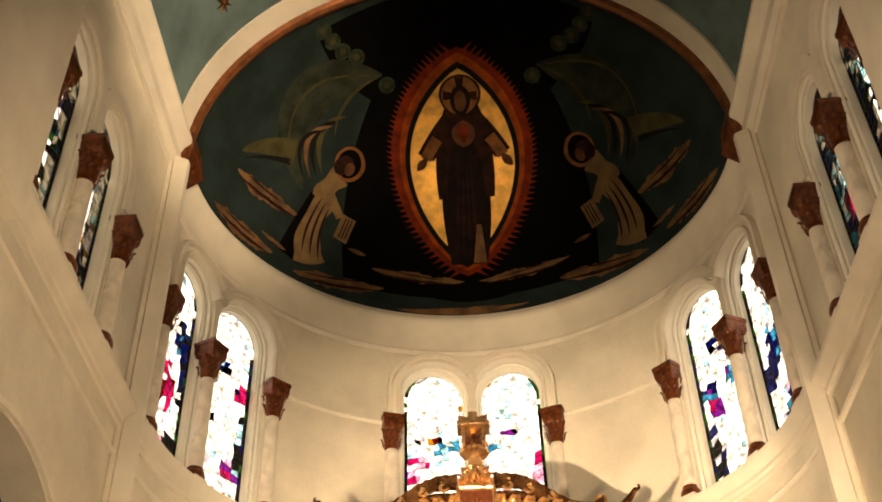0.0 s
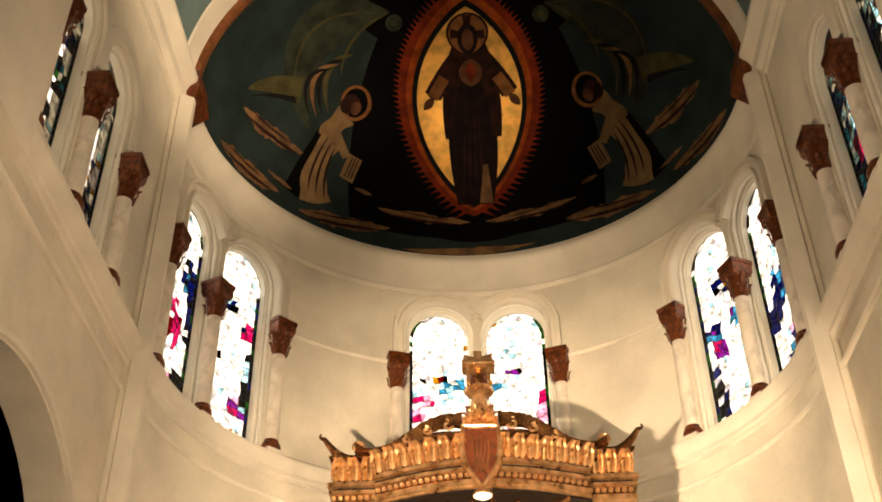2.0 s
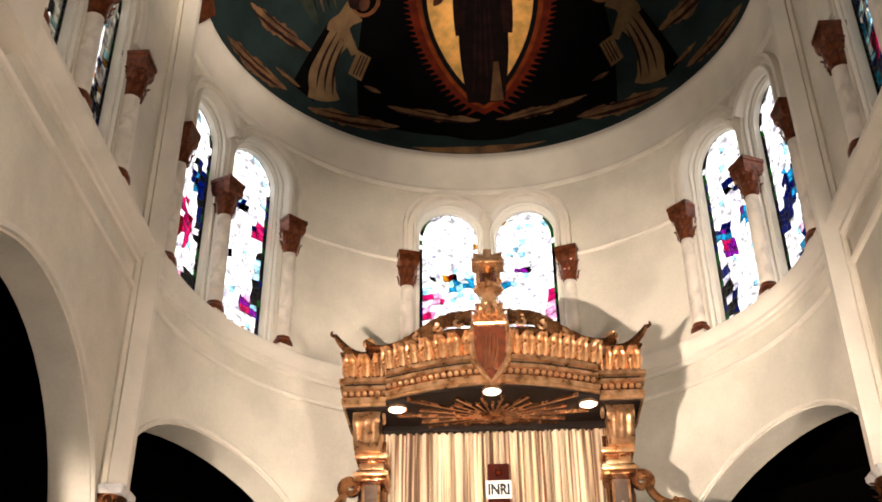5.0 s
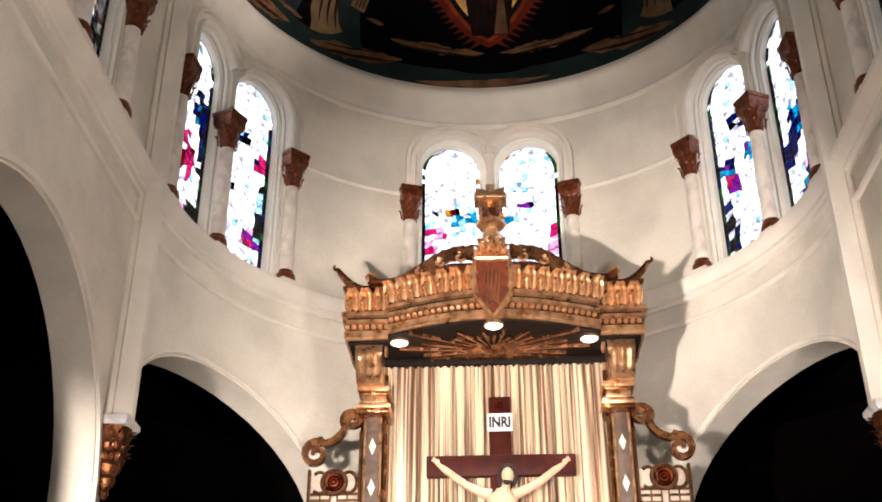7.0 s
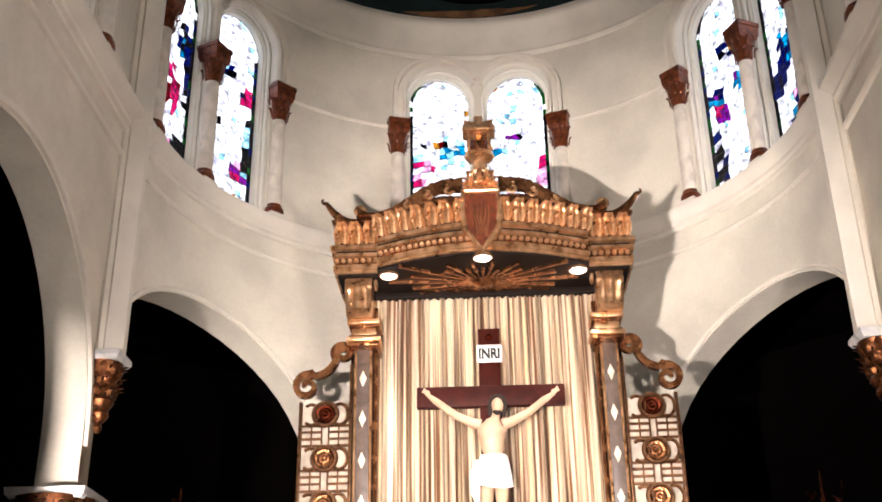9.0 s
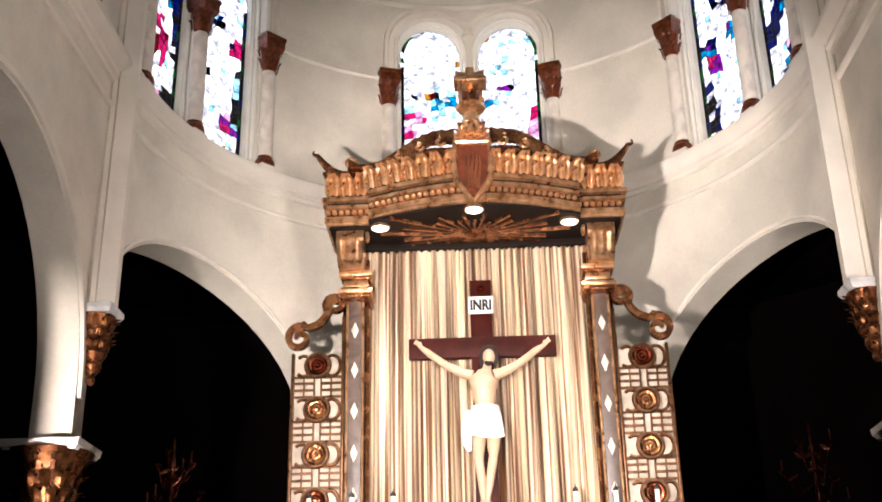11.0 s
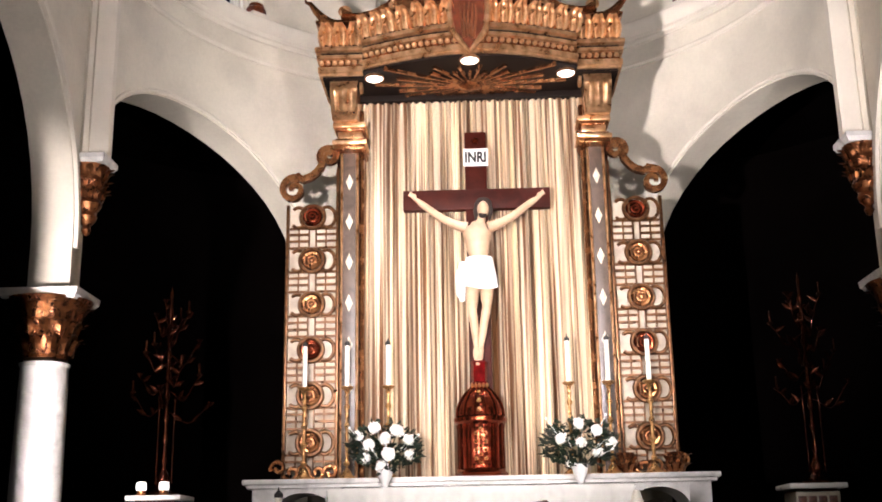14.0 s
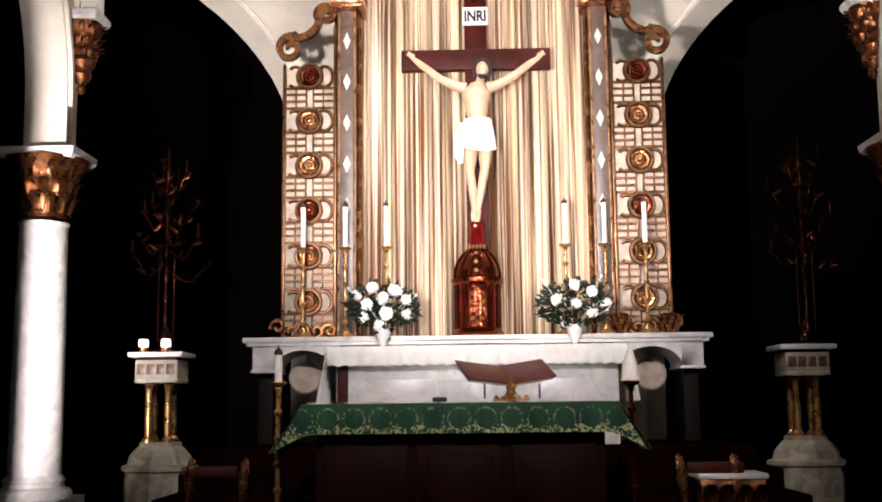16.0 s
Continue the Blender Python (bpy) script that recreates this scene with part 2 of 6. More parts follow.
def barrel():
    bm = bmesh.new()
    sec = [(HALF * math.cos(math.pi * k / 40), HALF * math.sin(math.pi * k / 40)) for k in range(41)]
    a = [bm.verts.new((x, 4.0, SPRING + z)) for x, z in sec]
    b = [bm.verts.new((x, CY, SPRING + z)) for x, z in sec]
    for k in range(40):
        bm.faces.new((a[k], a[k + 1], b[k + 1], b[k]))
    return bm


tagged(put("ceiling_vault", barrel(), VAULT), "blue-grey painted barrel vault with gilt stars", "ceiling", kind="structure")

# ---- plain walls, mostly unseen, added to close the place against sky light ----
NAVE = 8.2
nave_parts = [
    ("floor", boxed(-NAVE, NAVE, -12, 5.6, -0.3, 0.0, bevel=0), FLOORMAT, "dark stone nave floor", "floor"),
    ("floor_sanctuary", boxed(-NAVE, NAVE, 5.6, 19.5, -0.3, FLOOR, bevel=0), CARPET, "raised sanctuary floor with red carpet darkened for shade", "floor"),
    ("wall_nave_back", boxed(-NAVE, NAVE, -12.3, -12, 0, 17.5, bevel=0), PLASTER, "plain cream unseen back wall of the nave", "wall"),
    ("wall_nave_west", boxed(-NAVE - 0.3, -NAVE, -12.3, 4.6, 0, 17.5, bevel=0), PLASTER, "plain cream unseen side wall of the nave", "wall"),
    ("wall_nave_east", boxed(NAVE, NAVE + 0.3, -12.3, 4.6, 0, 17.5, bevel=0), PLASTER, "plain cream unseen side wall of the nave", "wall"),
    ("ceiling_nave", boxed(-NAVE - 0.3, NAVE + 0.3, -12.3, 4.6, 17.5, 17.8, bevel=0), VAULT, "plain blue-grey unseen nave ceiling", "ceiling"),
    ("wall_aisle_west", boxed(-NAVE - 0.3, -NAVE, 4.6, CY, 0, 8.1, bevel=0), SHADEWALL, "aisle wall coloured near black for shade", "wall"),
    ("wall_aisle_east", boxed(NAVE, NAVE + 0.3, 4.6, CY, 0, 8.1, bevel=0), SHADEWALL, "aisle wall coloured near black for shade", "wall"),
    ("ceiling_aisle_west", boxed(-NAVE, -HALF - 0.42, 4.9, CY, 7.9, 8.1, bevel=0), SHADEWALL, "aisle ceiling coloured near black for shade", "ceiling"),
    ("ceiling_aisle_east", boxed(HALF + 0.42, NAVE, 4.9, CY, 7.9, 8.1, bevel=0), SHADEWALL, "aisle ceiling coloured near black for shade", "ceiling"),
]
for name, bm, mat, label, cat in nave_parts:
    tagged(put(name, bm, mat, smooth=0), label, cat, kind="structure")
front = opened_wall(-NAVE, NAVE, 0.0, 17.5, [(0, HALF + 0.02, 0.0, SPRING, HALF)], lambda u, d, z: (u, 4.6 + d, z), 0.4, 1.0)
tagged(put("wall_chancel_arch", front, PLASTER, turn=False), "plain cream unseen chancel arch wall", "wall", kind="structure")


def half_ring(r0, r1, z0, z1, n=48):
    bm = bmesh.new()
    rows = [[bm.verts.new((r * math.sin(a), CY + r * math.cos(a), z)) for a in [math.pi * (k / n - 0.5) for k in range(n + 1)]] for r, z in ((r0, z0), (r1, z0), (r1, z1), (r0, z1))]
    for i in range(4):
        for k in range(n):
            bm.faces.new((rows[i][k], rows[i][k + 1], rows[(i + 1) % 4][k + 1], rows[(i + 1) % 4][k]))
    return bm


tagged(put("wall_ambulatory", half_ring(NAVE, NAVE + 0.3, 0, 8.1), SHADEWALL), "curved ambulatory wall coloured near black for shade", "wall", kind="structure")
tagged(put("ceiling_ambulatory", half_ring(R + 0.5, NAVE, 7.9, 8.1), SHADEWALL), "ambulatory ceiling coloured near black for shade", "ceiling", kind="structure")
GLOW = bpy.data.materials.new("bright_overcast_sky")
GLOW.use_nodes = True
gn = GLOW.node_tree.nodes
emit = gn.new("ShaderNodeEmission")
emit.inputs[0].default_value, emit.inputs[1].default_value = (0.96, 0.98, 1.0, 1), 5.0
GLOW.node_tree.links.new(emit.outputs[0], gn["Material Output"].inputs[0])
tagged(put("backdrop", half_ring(9.0, 9.1, 7.0, 19.0), GLOW), "white overcast sky outside the windows", "sky", kind="structure")
for s, nm in ((-1, "backdrop_west"), (1, "backdrop_east")):
    tagged(put(nm, boxed(s * 9.0, s * 9.1, 5.0, CY, 7.0, 19.0, bevel=0), GLOW, smooth=0), "white overcast sky outside the windows", "sky", kind="structure")


# ---- mouldings ----
def arc_path(r, z, a0=-90, a1=90, n=60):
    return [(r * math.sin(radians(a0 + (a1 - a0) * k / n)), CY + r * math.cos(radians(a0 + (a1 - a0) * k / n)), z) for k in range(n + 1)]


def ring_moulding(profile, a0=-90, a1=90):
    """A moulding on the apse wall: pairs of (projection, z)."""
    bm = bmesh.new()
    rows = [[bm.verts.new(p) for p in arc_path(R - (d * 1.35 if d > 0 else d), z, a0, a1, 72)] for d, z in profile]
    for a, b in zip(rows, rows[1:]):
        for k in range(72):
            bm.faces.new((a[k], a[k + 1], b[k + 1], b[k]))
    for e in (0, 72):
        bm.faces.new([r[e] for r in rows])
    return bm


SILL = [(-0.02, 8.34), (0.03, 8.35), (0.03, 8.40), (0.055, 8.42), (0.055, 8.47), (0.09, 8.52), (0.12, 8.58), (0.12, 8.64), (0.10, 8.66), (-0.02, 8.67)]
STRING = [(-0.02, 8.02), (0.025, 8.03), (0.035, 8.06), (0.025, 8.09), (-0.02, 8.10)]
CAPSTRING = [(-0.02, 10.70), (0.02, 10.71), (0.03, 10.74), (0.02, 10.77), (-0.02, 10.78)]
CORNICE = [(-0.02, 12.10), (0.02, 12.11), (0.035, 12.16), (0.02, 12.20), (0.02, 12.24), (0.03, 12.40), (0.06, 12.55), (0.12, 12.66), (0.14, 12.70), (0.14, 12.74), (0.11, 12.76), (0.09, 12.86), (-0.1, 12.87)]
tagged(put("trim_sill", ring_moulding(SILL), TRIM), "cream moulded ledge under the apse windows", "moulding", kind="structure")
tagged(put("trim_string", ring_moulding(STRING), TRIM), "thin cream string course on the apse wall", "moulding", kind="structure")
tagged(put("trim_cornice", ring_moulding(CORNICE), TRIM), "cream coved cornice under the half dome", "moulding", kind="structure")
for a0, a1 in ((-46.5, -19.5), (19.5, 46.5)):
    tagged(put("trim_course", ring_moulding(CAPSTRING, a0, a1), TRIM), "thin cream string course between apse windows", "moulding", kind="structure")


def wall_moulding(s, y0, y1, profile):
    bm = bmesh.new()
    rows = [[bm.verts.new((s * (HALF - (d * 1.7 if d > 0 else d)), y, z)) for y in (y0, y1)] for d, z in profile]
    for a, b in zip(rows, rows[1:]):
        bm.faces.new((a[0], a[1], b[1], b[0]))
    for e in (0, 1):
        bm.faces.new([r[e] for r in rows])
    return bm


def lowered(profile, by):
    return [(d, z - by) for d, z in profile]


for s in (-1, 1):
    for nm, prof, y1 in (("trim_sill", lowered(SILL, 0.22), 10.6), ("trim_string", lowered(STRING, 0.22), 10.5), ("trim_cornice", lowered([(-0.02, 12.3), (0.03, 12.31), (0.03, 12.36), (0.07, 12.42), (0.07, 12.60), (0.10, 12.66), (0.15, 12.76), (0.15, 12.84), (0.12, 12.87), (-0.02, 12.87)], 0.0), 10.85)):
        tagged(put(nm, wall_moulding(s, 5.0, y1, prof), TRIM), "cream moulding along the chancel wall", "moulding", kind="structure")

    # arcade arch mould and the flat band round it
    def arch_line(r, x, yc=8.2, zc=4.55, n=40):
        return [(x, yc + r * math.cos(math.pi * k / n), zc + r * math.sin(math.pi * k / n)) for k in range(n + 1)]
    bm = sweep(bmesh.new(), arch_line(2.26, s * (HALF - 0.01)), [(-0.04, -0.03), (0.04, -0.03), (0.03, 0.03), (-0.03, 0.03)], up=(1, 0, 0))
    tagged(put("trim_arch", bm, TRIM), "cream roll moulding round the arcade arch", "moulding", kind="structure")
    # bead round the apse arch
    path = [on_apse(s * (63.4 + 30.5 * math.cos(math.pi * k / 40)), -0.012, 5.06 + 2.02 * math.sin(math.pi * k / 40)) for k in range(41) if abs(63.4 + 30.5 * math.cos(math.pi * k / 40)) < 89]
    tagged(put("trim_arch", sweep(bmesh.new(), path, round_section(0.028, 6), up=(0, 0, 1)), TRIM), "thin cream bead round the apse arch", "moulding", kind="structure")


# ---- piers, shafts, corbels, bosses ----
LEAVES = {}


def carved(name, mat, parent, label, n, rows, r0, r1, z0, z1, depth=0.05):
    """A carved capital: a bell with rows of curling leaves, each leaf a part of its own."""
    bell = put(name, lathe(bmesh.new(), [(r0, z0), (r0 * 1.03, z0 + 0.3 * (z1 - z0)), (r0 + 0.45 * (r1 - r0), z0 + 0.7 * (z1 - z0)), (r1, z1)], 24), mat, parent, label)
    for j in range(rows):
        zb = (z1 - z0) * (0.06 + 0.86 * j / rows)
        dz = (z1 - z0) * 0.98 / rows
        key = (n, j, rows, r0, r1, round(z1 - z0, 3), depth, mat.name)
        if key not in LEAVES:
            f = zb / (z1 - z0)
            rad = r0 + (r1 - r0) * f * f * 0.8 + 0.012
            w = math.pi * rad / n * 0.85
            bm, ring = bmesh.new(), []
            for i in range(5):
                q = i / 4
                rr = rad + depth * (0.25 + 1.5 * q * q) * (1 if i < 4 else 1.15)
                zz = dz * (q if i < 4 else 0.82)
                ww = w * (1 - 0.35 * q) * (1 if i < 4 else 0.5)
                row = []
                for side in (-1, -0.45, 0, 0.45, 1):
                    aa = side * ww / rad
                    r3 = rr + depth * 0.35 * (1 - side * side) - depth * (0.18 if abs(side) == 0.45 else 0)
                    row.append(bm.verts.new((r3 * math.cos(aa), r3 * math.sin(aa), zz)))
                ring.append(row)
            for p, q2 in zip(ring, ring[1:]):
                for m in range(4):
                    bm.faces.new((p[m], p[m + 1], q2[m + 1], q2[m]))
            lf = put("leaf", bm, mat, bell, smooth=60)
            LEAVES[key] = lf.data
        else:
            lf = new("leaf", LEAVES[key])
            lf.parent = bell
        for k in range(n):
            if k:
                lf = new("leaf", LEAVES[key])
                lf.parent = bell
            lf.matrix_basis = pose(0, 0, z0 + zb, 0, 0, 360 * (k + 0.5 * (j % 2)) / n)
    return bell


def square_block(bm, h0, h1, z0, z1):
    v = [bm.verts.new((x * h, y * h, z)) for z, h in ((z0, h0), (z1, h1)) for x, y in ((-1, -1), (1, -1), (1, 1), (-1, 1))]
    for k in range(4):
        bm.faces.new((v[k], v[(k + 1) % 4], v[4 + (k + 1) % 4], v[4 + k]))
    bm.faces.new(v[:4])
    bm.faces.new(v[4:])
    return bm


for s in (-1, 1):
    shaft = thing("wall_shaft", "slender cream diamond shaft rising from a gilt corbel", "shaft", (s * 3.90, 10.56, -0.1), 0, "corner shafts", "structure")
    bm = bmesh.new()
    pts = [(-0.2, 0.02), (-0.195, -0.07), (-0.035, -0.17), (0.0, -0.125), (0.035, -0.17), (0.195, -0.07), (0.2, 0.02)]
    rows = [[bm.verts.new((x, y, z)) for x, y in pts] for z in (5.62, 12.5)]
    for k in range(6):
        bm.faces.new((rows[0][k], rows[0][k + 1], rows[1][k + 1], rows[1][k]))
    put("shaft", bm, TRIM, shaft, smooth=0)
    bm = square_block(bmesh.new(), 0.21, 0.21, 5.57, 5.62)
    square_block(bm, 0.185, 0.205, 5.53, 5.57)
    put("abacus", bm, MARBLE, shaft, "cream stone slab", smooth=0)
    carved("corbel", OLDGILT, shaft, "carved gilt corbel capital", 10, 3, 0.115, 0.19, 5.14, 5.53, 0.045)
    put("pendant", lathe(bmesh.new(), [(0.0, 4.80), (0.03, 4.82), (0.05, 4.86), (0.035, 4.90), (0.08, 4.95), (0.10, 5.00), (0.085, 5.04), (0.12, 5.09), (0.14, 5.13), (0.12, 5.17)], 14), OLDGILT, shaft, "turned gilt pendant")
    boss = thing("arch_boss", "carved dark bronze leaf boss at the arch springing", "boss", (s * 4.0, 10.84, 12.66), 0, "arch bosses")
    boss.scale = (1.35, 1.35, 1.25)
    put("core", square_block(square_block(bmesh.new(), 0.10, 0.24, -0.30, 0.0), 0.24, 0.2, 0.0, 0.3), BRONZE, boss, smooth=0)
    carved("bell", BRONZE, boss, "", 8, 2, 0.12, 0.24, -0.34, 0.16, 0.035)
    put("tip", lathe(bmesh.new(), [(0.0, -0.5), (0.03, -0.47), (0.05, -0.42), (0.07, -0.36), (0.12, -0.3)], 10), BRONZE, boss)

    col = thing("arcade_column", "smooth white column with carved gilt capital", "column", (s * 4.2, 10.52, FLOOR), 0, "arcade columns")
    put("plinth", square_block(bmesh.new(), 0.36, 0.36, 0.0, 0.18), MARBLE, col, smooth=0)
    put("base", lathe(bmesh.new(), [(0.34, 0.18), (0.35, 0.22), (0.33, 0.26), (0.28, 0.28), (0.27, 0.31), (0.29, 0.34), (0.27, 0.37), (0.25, 0.39)], 32), MARBLE, col)
    put("shaft", lathe(bmesh.new(), [(0.245, 0.38), (0.245, 1.1), (0.238, 1.9), (0.226, 2.76), (0.24, 2.78), (0.24, 2.8)], 32), MARBLE, col)
    carved("capital", OLDGILT, col, "carved gilt leaf capital", 12, 3, 0.215, 0.42, 2.84, 3.42, 0.06)
    bm = square_block(bmesh.new(), 0.35, 0.37, 3.40, 3.43)
    square_block(bm, 0.38, 0.39, 3.43, 3.5)
    put("abacus", bm, MARBLE, col, smooth=0).scale = (1, 0.85, 1)

for s in (-1, 1):
    tagged(put("wall_pier", boxed(s * HALF, s * (HALF + 0.42), 5.0, 5.99, 0.0, 4.1, bevel=0.01), PLASTER), "plain cream pier under the chancel wall", "pier", kind="structure")

for s in (-1, 1):
    bm = boxed(s * HALF, s * (HALF - 0.27), 5.02, 6.72, 7.9, SPRING - 0.02, bevel=0.012)
    box(bm, s * HALF, s * (HALF - 0.30), 5.02, 6.46, 7.88, SPRING - 0.03, bevel=0.012)
    tagged(put("wall_pilaster", bm, TRIM), "cream stepped pilaster beside the clerestory windows", "pilaster", kind="structure")

# front arch of the half dome: pale band with a copper roll inside it
band = [((HALF - 0.02) * math.cos(math.pi * k / 64), 10.64, SPRING + (HALF - 0.02) * math.sin(math.pi * k / 64)) for k in range(65)]
tagged(put("trim_front_arch", sweep(bmesh.new(), band, [(-0.025, -0.2), (0.025, -0.2), (0.025, 0.19), (-0.025, 0.19)], up=(0, 1, 0)), TRIM), "pale cream arch band before the half dome", "arch", kind="structure")
roll = [((HALF - 0.03) * math.cos(math.pi * k / 64), 10.93, SPRING + (HALF - 0.03) * math.sin(math.pi * k / 64)) for k in range(65)]
tagged(put("trim_arch_roll", sweep(bmesh.new(), roll, round_section(0.105, 10), up=(0, 1, 0)), COPPER), "copper-brown roll moulding on the front arch", "arch", kind="structure")


# gilt stars on the vault
def star(r):
    bm = bmesh.new()
    c = bm.verts.new((0, 0, -0.012))
    ring = [bm.verts.new(((r if k % 2 == 0 else r * 0.34) * math.cos(math.pi * k / 8), (r if k % 2 == 0 else r * 0.34) * math.sin(math.pi * k / 8), 0.004)) for k in range(16)]
    for k in range(16):
        bm.faces.new((c, ring[k], ring[(k + 1) % 16]))
    return bm


first = None
for i, (y, a) in enumerate([(y, a) for y in (9.6, 8.2, 6.8) for a in (5, 32, 60, 90, 120, 148, 175)]):
    m = Matrix.Translation(((HALF - 0.03) * math.cos(radians(a)), y + 0.2 * (a in (32, 148)), SPRING + (HALF - 0.03) * math.sin(radians(a)))) @ pose(0, 0, 0, 0, 90 - a, 0)
    if first is None:
        first = tagged(put("star", star(0.2), DARKGOLD, smooth=0), "flat eight-pointed gilt star on the vault", "star", "vault stars")
        first.matrix_basis = m
    else:
        copy_thing(first, m)


# ---- stained glass windows ----
def glass(name, colour, clear=0.9):
    m = bpy.data.materials.new(name)
    m.use_nodes = True
    n, l = m.node_tree.nodes, m.node_tree.links
    n.remove(n["Principled BSDF"])
    co, tex, ramp = n.new("ShaderNodeTexCoord"), n.new("ShaderNodeTexNoise"), n.new("ShaderNodeValToRGB")
    tex.inputs["Scale"].default_value, tex.inputs["Detail"].default_value = 9.0, 4.0
    ramp.color_ramp.elements[0].position, ramp.color_ramp.elements[1].position = 0.3, 0.6
    ramp.color_ramp.elements[0].color = (*[c * 0.45 for c in colour], 1)
    ramp.color_ramp.elements[1].color = (*colour, 1)
    t, g, mix = n.new("ShaderNodeBsdfTransparent"), n.new("ShaderNodeBsdfGlossy"), n.new("ShaderNodeMixShader")
    g.inputs["Roughness"].default_value = 0.15
    mix.inputs[0].default_value = 0.05
    l.new(co.outputs["Object"], tex.inputs["Vector"])
    l.new(tex.outputs["Fac"], ramp.inputs["Fac"])
    l.new(ramp.outputs["Color"], t.inputs["Color"])
    l.new(t.outputs[0], mix.inputs[1])
    l.new(g.outputs[0], mix.inputs[2])
    l.new(mix.outputs[0], n["Material Output"].inputs[0])
    return m


G_WHITE = glass("white_glass", (0.95, 0.95, 0.93))
G_PALE = glass("pale_glass", (0.80, 0.78, 0.82))
G_CYAN = glass("cyan_glass", (0.05, 0.42, 0.58))
G_BLUE = glass("blue_glass", (0.004, 0.045, 0.22))
G_NAVY = glass("navy_glass", (0.002, 0.006, 0.02))
G_ROSE = glass("rose_glass", (0.62, 0.06, 0.26))
G_BLUSH = glass("blush_glass", (0.88, 0.55, 0.70))
G_SKY = glass("sky_glass", (0.55, 0.80, 0.88))
G_VIOLET = glass("violet_glass", (0.36, 0.06, 0.40))
G_RED = glass("ruby_glass", (0.30, 0.006, 0.02))
G_GREEN = glass("green_glass", (0.05, 0.2, 0.06))
G_AMBER = glass("amber_glass", (0.6, 0.38, 0.08))
LEAD = material("dark_lead", (0.02, 0.02, 0.02), 0.6, vary=0.1, scale=20)
GROUNDS = {
    "light": [G_WHITE] * 22 + [G_PALE] * 3 + [G_SKY],
    "deep": [G_BLUE] * 6 + [G_CYAN] * 3 + [G_SKY] * 3 + [G_WHITE] * 3 + [G_NAVY] * 4,
}
